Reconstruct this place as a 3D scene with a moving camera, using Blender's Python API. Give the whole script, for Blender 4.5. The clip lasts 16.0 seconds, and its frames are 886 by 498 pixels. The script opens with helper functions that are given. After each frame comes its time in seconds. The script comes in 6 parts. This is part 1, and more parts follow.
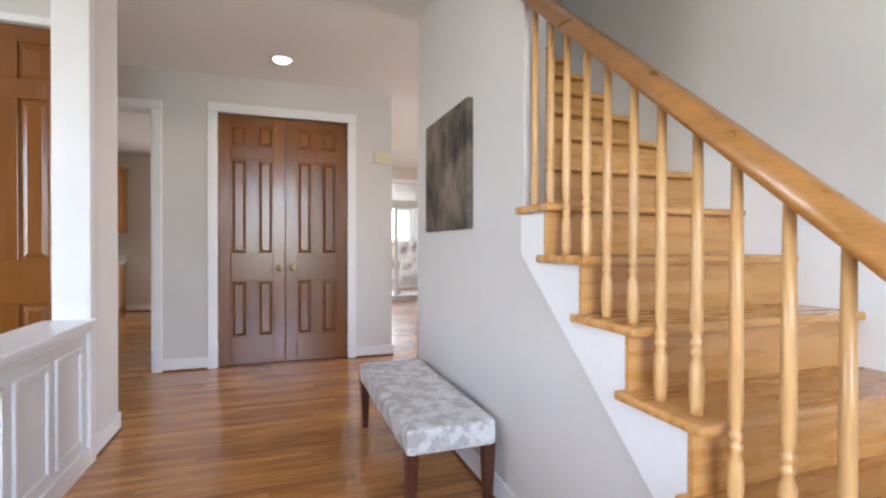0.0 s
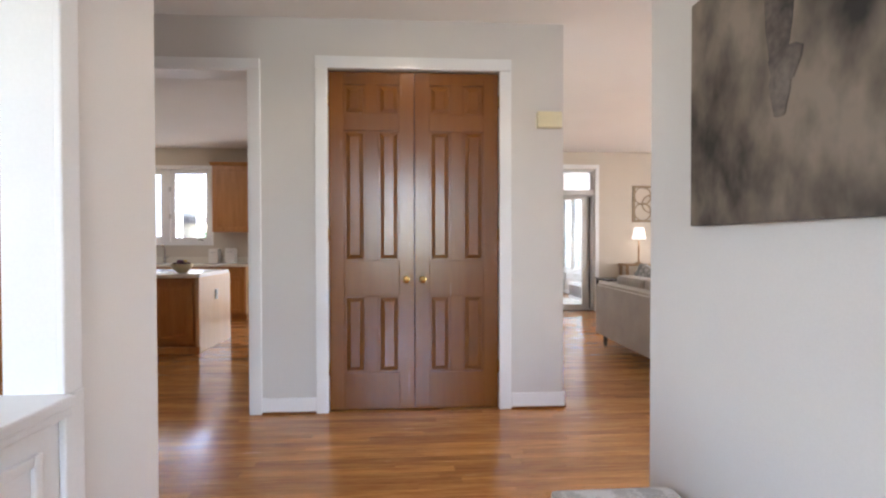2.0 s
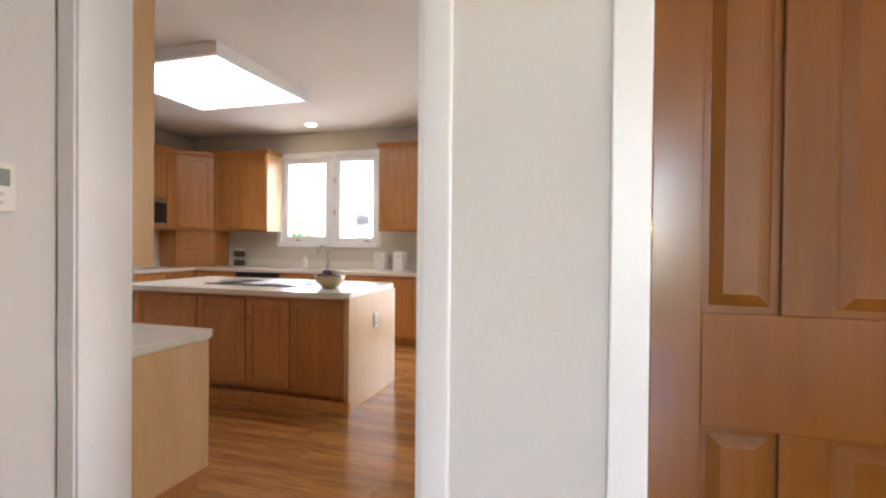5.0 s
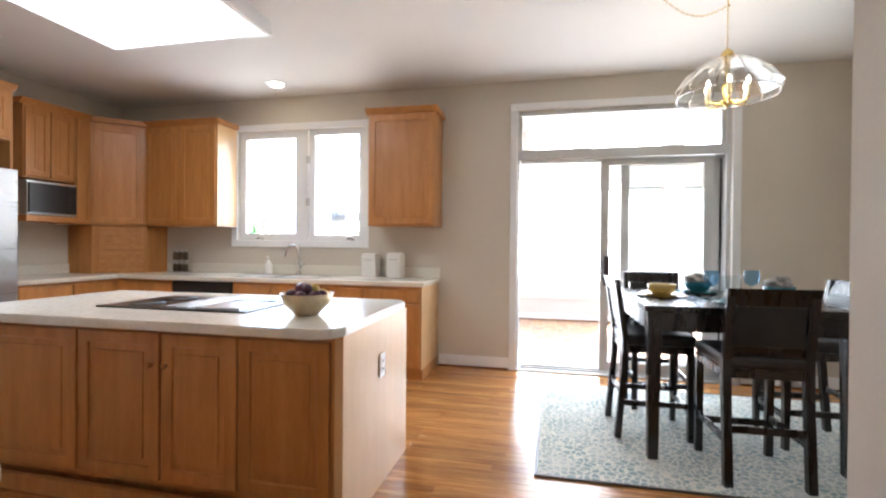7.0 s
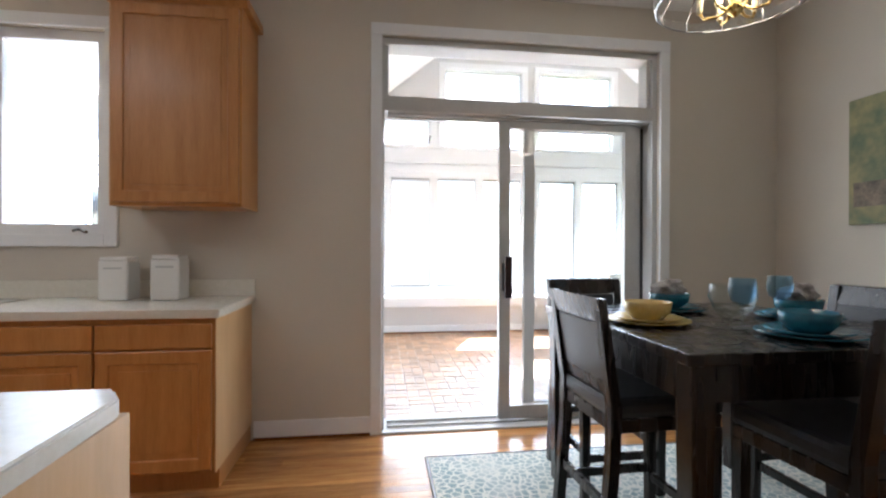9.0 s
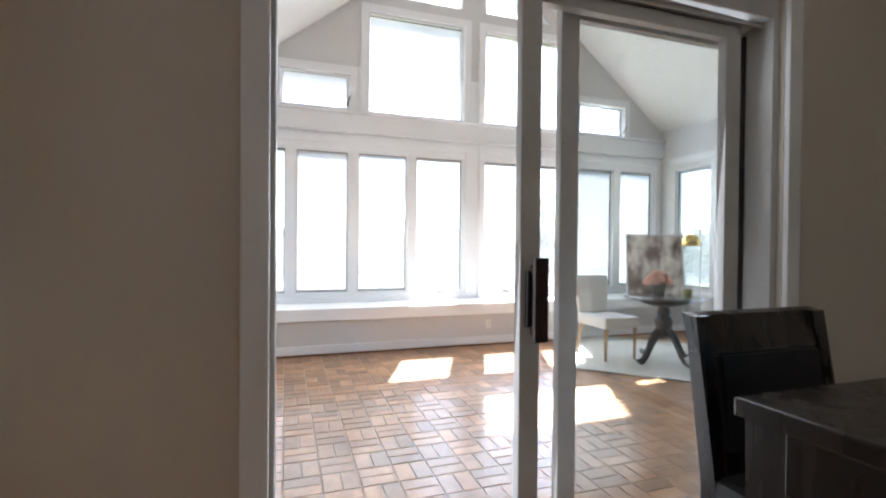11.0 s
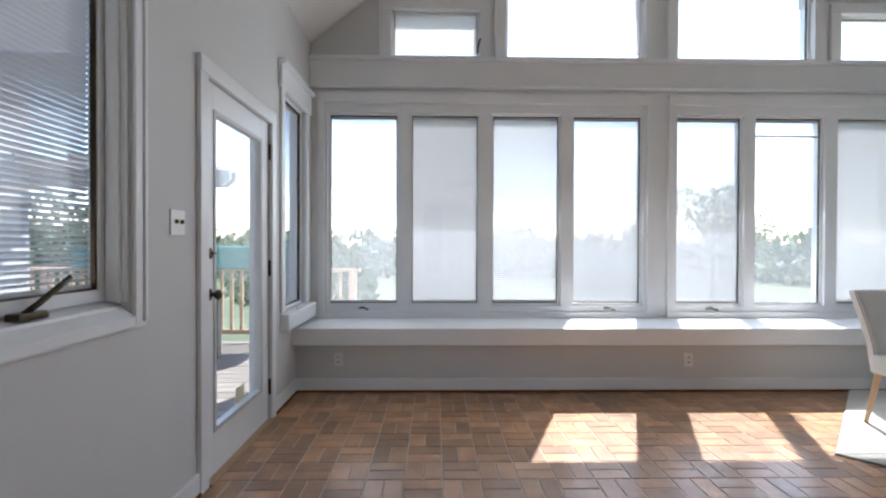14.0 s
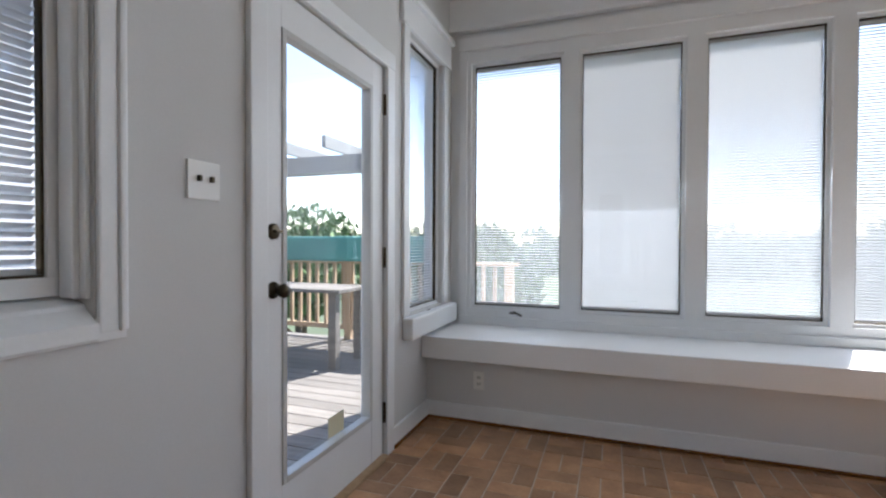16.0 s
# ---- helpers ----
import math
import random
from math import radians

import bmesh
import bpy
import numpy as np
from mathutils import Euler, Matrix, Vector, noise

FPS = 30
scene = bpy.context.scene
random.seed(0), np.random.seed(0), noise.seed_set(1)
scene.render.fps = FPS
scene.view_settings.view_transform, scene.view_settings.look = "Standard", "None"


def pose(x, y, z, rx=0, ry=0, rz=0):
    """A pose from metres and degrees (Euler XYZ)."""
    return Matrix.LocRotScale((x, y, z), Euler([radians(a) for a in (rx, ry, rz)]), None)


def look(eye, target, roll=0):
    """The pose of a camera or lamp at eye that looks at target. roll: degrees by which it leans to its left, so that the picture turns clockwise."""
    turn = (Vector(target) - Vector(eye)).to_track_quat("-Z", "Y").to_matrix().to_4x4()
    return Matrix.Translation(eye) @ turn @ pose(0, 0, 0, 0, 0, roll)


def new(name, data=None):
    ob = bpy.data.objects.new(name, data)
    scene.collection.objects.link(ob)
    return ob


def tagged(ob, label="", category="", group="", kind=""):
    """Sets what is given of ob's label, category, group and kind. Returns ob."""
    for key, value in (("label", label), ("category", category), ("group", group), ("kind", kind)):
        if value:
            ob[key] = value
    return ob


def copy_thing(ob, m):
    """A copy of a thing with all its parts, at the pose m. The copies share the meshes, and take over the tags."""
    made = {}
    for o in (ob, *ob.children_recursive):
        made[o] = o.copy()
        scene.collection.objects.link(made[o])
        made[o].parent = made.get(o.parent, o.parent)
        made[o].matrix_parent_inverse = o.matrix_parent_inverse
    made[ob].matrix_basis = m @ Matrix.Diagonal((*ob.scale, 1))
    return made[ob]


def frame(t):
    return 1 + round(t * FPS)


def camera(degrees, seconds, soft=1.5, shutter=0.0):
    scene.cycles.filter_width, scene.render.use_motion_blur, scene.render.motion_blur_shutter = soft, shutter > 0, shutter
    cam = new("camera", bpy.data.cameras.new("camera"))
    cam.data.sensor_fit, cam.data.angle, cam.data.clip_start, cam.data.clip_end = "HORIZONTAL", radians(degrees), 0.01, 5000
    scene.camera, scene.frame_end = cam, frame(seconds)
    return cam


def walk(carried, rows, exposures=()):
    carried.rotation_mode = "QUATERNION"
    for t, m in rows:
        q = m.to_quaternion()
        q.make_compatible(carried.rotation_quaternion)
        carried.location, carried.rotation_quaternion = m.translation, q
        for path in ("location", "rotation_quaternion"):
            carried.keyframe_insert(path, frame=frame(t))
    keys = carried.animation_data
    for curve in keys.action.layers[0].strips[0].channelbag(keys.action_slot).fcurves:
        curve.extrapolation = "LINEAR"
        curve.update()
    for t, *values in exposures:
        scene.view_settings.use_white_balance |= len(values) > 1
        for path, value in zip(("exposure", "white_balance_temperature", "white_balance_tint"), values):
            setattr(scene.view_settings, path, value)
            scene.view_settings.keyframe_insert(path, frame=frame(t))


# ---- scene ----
cam = camera(86.8, 16.0, soft=2.3)
PATH = [
    (0, (0.277, 0.018, 1.161), (0.937, 1.906, 1.147), 0.1),
    (0.5, (0.292, 0.368, 1.166), (0.865, 2.284, 1.15), 0.1),
    (1, (0.327, 0.751, 1.179), (0.774, 2.7, 1.161), -0.1),
    (1.5, (0.34, 1.153, 1.186), (0.621, 3.133, 1.171), -0.0),
    (2, (0.333, 1.56, 1.202), (0.455, 3.556, 1.174), -0.1),
    (2.5, (0.305, 1.978, 1.21), (0.266, 3.977, 1.183), -0.0),
    (3, (0.244, 2.379, 1.217), (0.057, 4.37, 1.189), 0.0),
    (3.5, (0.148, 2.772, 1.227), (-0.191, 4.743, 1.196), 0.0),
    (4, (-0.011, 3.134, 1.222), (-0.512, 5.07, 1.196), 0.4),
    (6.5, (-1.04, 4.684, 1.21), (-1.62, 6.598, 1.191), 0.6),
    (7, (-1.197, 5.028, 1.192), (-1.635, 6.979, 1.177), 0.5),
    (7.5, (-1.319, 5.391, 1.191), (-1.583, 7.373, 1.177), 0.4),
    (8, (-1.429, 5.778, 1.184), (-1.504, 7.777, 1.171), 0.3),
    (8.5, (-1.503, 6.199, 1.168), (-1.401, 8.197, 1.162), 0.2),
    (11, (-1.453, 8.278, 1.146), (-0.813, 10.173, 1.125), 0.5),
    (11.5, (-1.352, 8.639, 1.134), (-0.717, 10.536, 1.116), 0.5),
    (12, (-1.257, 8.955, 1.12), (-0.65, 10.861, 1.106), 0.4),
    (12.5, (-1.169, 9.214, 1.117), (-0.705, 11.159, 1.105), 0.3),
    (13, (-1.146, 9.447, 1.107), (-0.815, 11.419, 1.094), 0.4),
    (13.5, (-1.125, 9.689, 1.096), (-0.927, 11.679, 1.081), 0.3),
    (14, (-1.097, 9.929, 1.084), (-1.062, 11.929, 1.066), 0.2),
    (14.5, (-1.08, 10.169, 1.026), (-1.207, 12.165, 1.006), 0.2),
    (15, (-1.082, 10.432, 1.015), (-1.404, 12.406, 0.991), 0.2),
    (15.5, (-1.085, 10.725, 1.017), (-1.596, 12.659, 0.99), 0.2),
    (16, (-1.107, 10.998, 0.997), (-1.789, 12.878, 0.969), 0.2),
]
EXPOSURES = [(0, 3.88, 6300, 18), (2.5, 3.95, 6450, 17), (4, 4.2, 6800, 17), (6.5, 4.8, 6100, 11), (7.5, 4.5, 6050, 11), (8.5, 4.05, 6000, 11), (11, 2.9, 6150, 12), (11.5, 2.7, 6100, 12), (12, 2.45, 6100, 12), (12.5, 2.15, 6100, 12), (13.5, 1.77, 6050, 12), (14.5, 1.53, 6050, 12), (16, 1.6, 6050, 12)]
walk(cam, [(t, look(*p)) for t, *p in PATH], EXPOSURES)

# ---- light ----
SUN = Vector((0.33, 0.775, 1.0)).normalized()
world = bpy.data.worlds.new("world")
scene.world = world
world.use_nodes = True
wn = world.node_tree.nodes
sky = wn.new("ShaderNodeTexSky")
sky.sky_type, sky.sun_disc = "NISHITA", False
sky.sun_elevation, sky.sun_rotation = math.asin(SUN.z), math.atan2(SUN.x, SUN.y)
sky.air_density, sky.dust_density, sky.ozone_density = 1.0, 0.8, 1.0
wn["Background"].inputs["Strength"].default_value = 0.15
world.node_tree.links.new(sky.outputs[0], wn["Background"].inputs[0])


def lamp(name, kind, m, power, colour=(1, 1, 1), size=1.0, size_y=None, angle=0.5):
    data = bpy.data.lights.new(name, kind)
    data.energy, data.color = power, colour
    if kind == "SUN":
        data.angle = radians(angle)
    elif kind == "AREA":
        data.shape, data.size, data.size_y = "RECTANGLE", size, size_y or size
    else:
        data.shadow_soft_size = size
    ob = new(name, data)
    ob.matrix_world = m
    return ob


lamp("sun", "SUN", look(SUN * 50, (0, 0, 0)), 5.0, (1.0, 0.95, 0.87), angle=0.6)
DAY = (0.93, 0.97, 1.0)
# added area lamps stand in for daylight at the openings: front, dining room and stair windows (all unseen), kitchen
# window, sliders, family room windows, sunroom windows
lamp("front_daylight", "AREA", look((-0.15, -2.15, 2.1), (-0.45, 3, 1.3)), 6.0, DAY, 1.9, 2.6)
lamp("dining_daylight", "AREA", look((-3.9, 1.2, 1.6), (0, 1.6, 1.2)), 3.6, DAY, 1.6, 1.6)
lamp("stair_daylight", "AREA", look((1.7, -2.1, 4.0), (1.7, 3, 1.5)), 0.15, DAY, 0.8, 1.4)
lamp("family_window_daylight", "AREA", look((6.1, 9.7, 1.6), (5, 5, 1.0)), 4, DAY, 1.0, 1.6)
lamp("family_east_daylight", "AREA", look((6.95, 4.3, 1.6), (0, 4.2, 1.2)), 8.5, (1.0, 0.985, 0.965), 1.5, 1.5)
# extra fill in the slider opening, on top of the sunroom's own light
lamp("slider_daylight", "AREA", look((-0.56, 9.66, 1.2), (-0.4, 6, 0.9)), 2.0, DAY, 1.6, 2.0)
lamp("kitchen_window_daylight", "AREA", look((-3.8, 9.66, 1.8), (-3.4, 6, 0.3)), 0.5, DAY, 1.3, 1.0)
# extra fill along the sunroom windows, on top of sun and sky
lamp("sunroom_daylight", "AREA", look((1.0, 14.37, 1.5), (1.0, 9.8, 0.3)), 14, DAY, 5.6, 1.6)
lamp("hall_can_light", "SPOT", look((0.3, 4.32, 2.74), (0.3, 4.32, 0)), 1.1, (1.0, 0.84, 0.62), 0.06).data.spot_size = radians(130)
lamp("kitchen_tube_light", "AREA", look((-3.8, 7.39, 2.655), (-3.8, 7.39, 0)), 0.26, (1.0, 0.96, 0.9), 1.2, 1.15)
lamp("chandelier_light", "POINT", pose(-0.1, 8.33, 2.17), 0.4, (1.0, 0.86, 0.68), 0.12)


# ---- materials ----
def nodes_of(name):
    m = bpy.data.materials.new(name)
    m.use_nodes = True
    return m, m.node_tree.nodes, m.node_tree.links, m.node_tree.nodes["Principled BSDF"]


def surf(name, a, b, scale=6.0, rough=0.5, metal=0.0, bump=0.0, stretch=(1, 1, 1), fine=60.0, vary=0.0, coat=0.0,
         island=False, spread=0.15, sheen=0.0):
    """A surface of two tones mottled at two scales, with relief; vary: how far alike pieces differ in tone."""
    m, n, l, p = nodes_of(name)
    tex = n.new("ShaderNodeTexCoord")
    mapping = n.new("ShaderNodeMapping")
    mapping.inputs["Scale"].default_value = stretch
    rnd = n.new("ShaderNodeNewGeometry") if island else n.new("ShaderNodeObjectInfo")
    random_out = rnd.outputs["Random Per Island"] if island else rnd.outputs["Random"]
    shift = n.new("ShaderNodeVectorMath")
    shift.operation = "MULTIPLY_ADD"
    shift.inputs[1].default_value = (37.0, 53.0, 29.0) if vary else (0, 0, 0)
    l.new(random_out, shift.inputs[0])
    l.new(tex.outputs["Object"], shift.inputs[2])
    l.new(shift.outputs[0], mapping.inputs["Vector"])
    big, small = n.new("ShaderNodeTexNoise"), n.new("ShaderNodeTexNoise")
    big.inputs["Scale"].default_value, small.inputs["Scale"].default_value = scale, fine
    big.inputs["Detail"].default_value, small.inputs["Detail"].default_value = 5, 3
    for t in (big, small):
        l.new(mapping.outputs[0], t.inputs["Vector"])
    mixed = n.new("ShaderNodeMix")
    mixed.inputs[0].default_value = 0.3
    l.new(big.outputs[0], mixed.inputs[2])
    l.new(small.outputs[0], mixed.inputs[3])
    ramp = n.new("ShaderNodeValToRGB")
    ramp.color_ramp.elements[0].position, ramp.color_ramp.elements[1].position = 0.5 - spread, 0.5 + spread
    ramp.color_ramp.elements[0].color, ramp.color_ramp.elements[1].color = (*a, 1), (*b, 1)
    l.new(mixed.outputs[0], ramp.inputs[0])
    colour = ramp.outputs[0]
    if vary:
        hsv = n.new("ShaderNodeHueSaturation")
        rng = n.new("ShaderNodeMapRange")
        rng.inputs[3].default_value, rng.inputs[4].default_value = 1 - vary, 1 + vary
        l.new(random_out, rng.inputs[0])
        l.new(rng.outputs[0], hsv.inputs["Value"])
        l.new(colour, hsv.inputs["Color"])
        colour = hsv.outputs[0]
    l.new(colour, p.inputs["Base Color"])
    rr = n.new("ShaderNodeMapRange")
    rr.inputs[3].default_value, rr.inputs[4].default_value = max(rough - 0.08, 0.02), min(rough + 0.08, 1)
    l.new(big.outputs[0], rr.inputs[0])
    l.new(rr.outputs[0], p.inputs["Roughness"])
    p.inputs["Metallic"].default_value = metal
    p.inputs["Coat Weight"].default_value = coat
    p.inputs["Coat Roughness"].default_value = 0.12
    p.inputs["Sheen Weight"].default_value = sheen
    if bump:
        bp = n.new("ShaderNodeBump")
        bp.inputs["Strength"].default_value, bp.inputs["Distance"].default_value = bump, 0.004
        l.new(mixed.outputs[0], bp.inputs["Height"])
        l.new(bp.outputs[0], p.inputs["Normal"])
    return m


def glass_mat(name, tint=(1, 1, 1), gloss=0.035):
    m, n, l, p = nodes_of(name)
    n.remove(p)
    clear, shine, mix, fr = (n.new("ShaderNodeBsdfTransparent"), n.new("ShaderNodeBsdfGlossy"), n.new("ShaderNodeMixShader"),
                             n.new("ShaderNodeLayerWeight"))
    clear.inputs[0].default_value = (*tint, 1)
    shine.inputs["Roughness"].default_value = 0.02
    fr.inputs["Blend"].default_value = 0.5
    power, add = n.new("ShaderNodeMath"), n.new("ShaderNodeMath")
    power.operation, add.operation = "POWER", "MULTIPLY_ADD"
    power.inputs[1].default_value, add.inputs[1].default_value, add.inputs[2].default_value = 5.0, 0.8, gloss
    l.new(fr.outputs["Facing"], power.inputs[0])
    l.new(power.outputs[0], add.inputs[0])
    l.new(add.outputs[0], mix.inputs[0])
    l.new(clear.outputs[0], mix.inputs[1])
    l.new(shine.outputs[0], mix.inputs[2])
    l.new(mix.outputs[0], n["Material Output"].inputs[0])
    return m


def glow_mat(name, colour, strength):
    m, n, l, p = nodes_of(name)
    p.inputs["Base Color"].default_value = (*colour, 1)
    p.inputs["Emission Color"].default_value = (*colour, 1)
    p.inputs["Emission Strength"].default_value = strength
    return m


def cloth_mat(name, a, b, see=0.4):
    """Thin cloth or plastic slats that let part of the light through."""
    m, n, l, p = nodes_of(name)
    tr, mix = n.new("ShaderNodeBsdfTranslucent"), n.new("ShaderNodeMixShader")
    noise_t = n.new("ShaderNodeTexNoise")
    noise_t.inputs["Scale"].default_value = 3
    ramp = n.new("ShaderNodeValToRGB")
    ramp.color_ramp.elements[0].color, ramp.color_ramp.elements[1].color = (*a, 1), (*b, 1)
    l.new(noise_t.outputs[0], ramp.inputs[0])
    l.new(ramp.outputs[0], p.inputs["Base Color"])
    l.new(ramp.outputs[0], tr.inputs[0])
    p.inputs["Roughness"].default_value = 0.7
    mix.inputs[0].default_value = see
    l.new(p.outputs[0], mix.inputs[1])
    l.new(tr.outputs[0], mix.inputs[2])
    l.new(mix.outputs[0], n["Material Output"].inputs[0])
    return m


M = {}
M["wall_hall"] = surf("wall_hall", (0.62, 0.60, 0.585), (0.67, 0.65, 0.63), 1.2, 0.75, bump=0.05, fine=140)
M["wall_kitchen"] = surf("wall_kitchen", (0.58, 0.53, 0.455), (0.63, 0.58, 0.50), 1.2, 0.75, bump=0.05, fine=140)
M["wall_sun"] = surf("wall_sun", (0.62, 0.615, 0.61), (0.67, 0.665, 0.66), 1.0, 0.75, bump=0.05, fine=140)
M["ceiling"] = surf("ceiling_paint", (0.76, 0.75, 0.73), (0.81, 0.80, 0.78), 0.9, 0.85, bump=0.08, fine=170)
M["trim"] = surf("trim_paint", (0.78, 0.79, 0.80), (0.84, 0.85, 0.86), 2.0, 0.35, bump=0.03, fine=90)
M["oak_piece"] = surf("oak_plank", (0.31, 0.122, 0.032), (0.57, 0.275, 0.088), 3.0, 0.24, bump=0.05, stretch=(1.2, 14, 14), fine=22, vary=0.26, coat=0.35)
M["oak_rest"] = surf("oak_planks", (0.31, 0.122, 0.032), (0.57, 0.275, 0.088), 3.0, 0.24, bump=0.05, stretch=(1.2, 14, 14), fine=22, vary=0.26, coat=0.35, island=True)
M["underfloor"] = surf("underfloor", (0.05, 0.025, 0.012), (0.07, 0.035, 0.02), 5, 0.8)
M["brick_piece"] = surf("paver", (0.27, 0.130, 0.055), (0.46, 0.252, 0.124), 7, 0.38, bump=0.2, fine=70, vary=0.33, coat=0.35)
M["brick_rest"] = surf("pavers", (0.27, 0.130, 0.055), (0.46, 0.252, 0.124), 7, 0.38, bump=0.2, fine=70, vary=0.33, coat=0.35, island=True)
M["mortar"] = surf("mortar", (0.44, 0.37, 0.29), (0.54, 0.46, 0.37), 14, 0.9, bump=0.2)
M["door_wood"] = surf("brown_door_wood", (0.140, 0.043, 0.0042), (0.212, 0.073, 0.0085), 2.0, 0.24, bump=0.006, stretch=(12, 12, 0.8), fine=14, coat=0.15, vary=0.08, spread=0.45)
M["stair_wood"] = surf("honey_oak", (0.50, 0.24, 0.068), (0.60, 0.315, 0.10), 2.5, 0.28, bump=0.02, stretch=(1.2, 10, 10), fine=20, coat=0.25, vary=0.08)
M["rail_wood"] = surf("rail_oak", (0.34, 0.145, 0.035), (0.48, 0.22, 0.06), 2.5, 0.3, bump=0.03, stretch=(12, 1.2, 12), fine=20, coat=0.3, vary=0.06)
M["baluster_wood"] = surf("baluster_oak", (0.52, 0.28, 0.10), (0.68, 0.41, 0.17), 2.5, 0.35, bump=0.03, stretch=(14, 14, 1.2), fine=20, coat=0.2, vary=0.06)
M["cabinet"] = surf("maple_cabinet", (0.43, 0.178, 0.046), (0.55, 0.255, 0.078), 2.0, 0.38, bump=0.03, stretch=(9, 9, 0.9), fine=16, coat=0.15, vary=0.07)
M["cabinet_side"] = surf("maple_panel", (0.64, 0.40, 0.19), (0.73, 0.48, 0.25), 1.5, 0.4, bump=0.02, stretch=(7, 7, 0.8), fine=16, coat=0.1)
M["counter"] = surf("cream_laminate", (0.70, 0.67, 0.58), (0.77, 0.74, 0.66), 40, 0.22, bump=0.01, fine=200)
M["black"] = surf("black_lacquer", (0.008, 0.007, 0.008), (0.016, 0.013, 0.012), 4, 0.3, bump=0.02, coat=0.2)
M["black_wood"] = surf("espresso_wood", (0.007, 0.005, 0.0045), (0.015, 0.010, 0.008), 3, 0.27, bump=0.02, stretch=(8, 8, 1), coat=0.1, vary=0.1)
M["leather"] = surf("black_vinyl", (0.010, 0.010, 0.012), (0.02, 0.02, 0.023), 9, 0.34, bump=0.25, fine=120)
M["steel"] = surf("brushed_steel", (0.47, 0.47, 0.47), (0.54, 0.54, 0.54), 3, 0.3, metal=1.0, bump=0.0, stretch=(1, 1, 40), spread=0.3)
M["chrome"] = surf("chrome", (0.55, 0.55, 0.55), (0.65, 0.65, 0.65), 4, 0.14, metal=1.0)
M["brass"] = surf("brass", (0.66, 0.47, 0.16), (0.78, 0.58, 0.24), 9, 0.2, metal=1.0)
M["bronze"] = surf("dark_bronze", (0.05, 0.04, 0.03), (0.10, 0.08, 0.05), 12, 0.35, metal=1.0)
M["bench_cloth"] = surf("patterned_cloth", (0.40, 0.385, 0.37), (0.66, 0.65, 0.63), 16, 0.85, bump=0.3, fine=190, spread=0.035, sheen=0.2)
M["mahogany"] = surf("mahogany", (0.045, 0.012, 0.007), (0.085, 0.024, 0.012), 3, 0.3, stretch=(10, 10, 1), bump=0.03, coat=0.2)
M["sofa_cloth"] = surf("sofa_cloth", (0.27, 0.235, 0.20), (0.35, 0.31, 0.265), 5, 0.9, bump=0.3, fine=240, sheen=0.3)
M["pillow"] = surf("pillow_cloth", (0.20, 0.19, 0.19), (0.42, 0.40, 0.38), 22, 0.9, bump=0.3, fine=200, spread=0.06)
M["white_cloth"] = surf("white_linen", (0.68, 0.67, 0.63), (0.75, 0.74, 0.70), 5, 0.9, bump=0.25, fine=220, sheen=0.3)
M["leg_wood"] = surf("pale_leg_wood", (0.34, 0.22, 0.12), (0.46, 0.31, 0.18), 3, 0.45, stretch=(10, 10, 1), bump=0.03)
M["plate_white"] = surf("white_plastic", (0.78, 0.77, 0.74), (0.82, 0.81, 0.78), 6, 0.35)
M["ivory"] = surf("ivory_plastic", (0.66, 0.60, 0.40), (0.71, 0.65, 0.45), 6, 0.4)
M["dark"] = surf("dark_plastic", (0.012, 0.011, 0.011), (0.022, 0.02, 0.02), 8, 0.4)
M["wine_dark"] = surf("dark_red_grip", (0.020, 0.008, 0.008), (0.034, 0.013, 0.012), 8, 0.4)
M["glass"] = glass_mat("window_glass")
M["tinted"] = glass_mat("tinted_glass", (0.90, 0.93, 0.93))
M["clear"] = glass_mat("clear_glass", (0.95, 0.97, 0.97))
M["blue_glass"] = glass_mat("blue_glass", (0.76, 0.89, 0.985))
M["frame_grey"] = surf("slider_frame", (0.50, 0.50, 0.49), (0.58, 0.58, 0.57), 4, 0.4, metal=0.0, bump=0.02)
M["frame_brown"] = surf("slider_frame_bronze", (0.055, 0.045, 0.038), (0.08, 0.065, 0.055), 4, 0.4)
M["tube"] = glow_mat("light_diffuser", (1.0, 0.97, 0.92), 0.2)
M["bulb"] = glow_mat("bulb", (1.0, 0.86, 0.6), 0.9)
M["lamp_shade"] = glow_mat("lit_shade", (1.0, 0.95, 0.88), 0.07)
M["blind"] = cloth_mat("blind_slats", (0.66, 0.67, 0.68), (0.70, 0.71, 0.72), 0.13)
M["shade"] = cloth_mat("pleated_shade", (0.80, 0.80, 0.80), (0.86, 0.86, 0.86), 0.55)
M["crystal"] = glass_mat("bevelled_glass", (0.95, 0.97, 0.97), 0.30)


def haze_mat(name, cover, tone):
    """Veiling sheet: mostly clear, a translucent share lays pale haze over the view."""
    m, n, l, p = nodes_of(name)
    n.remove(p)
    clear, tr, mix = n.new("ShaderNodeBsdfTransparent"), n.new("ShaderNodeBsdfTranslucent"), n.new("ShaderNodeMixShader")
    tr.inputs[0].default_value = (*tone, 1)
    mix.inputs[0].default_value = cover
    l.new(clear.outputs[0], mix.inputs[1])
    l.new(tr.outputs[0], mix.inputs[2])
    l.new(mix.outputs[0], n["Material Output"].inputs[0])
    return m


# glare haze of the windows, put into a thin translucent sheet
M["haze"] = haze_mat("insect_screen", 0.10, (0.5, 0.52, 0.54))


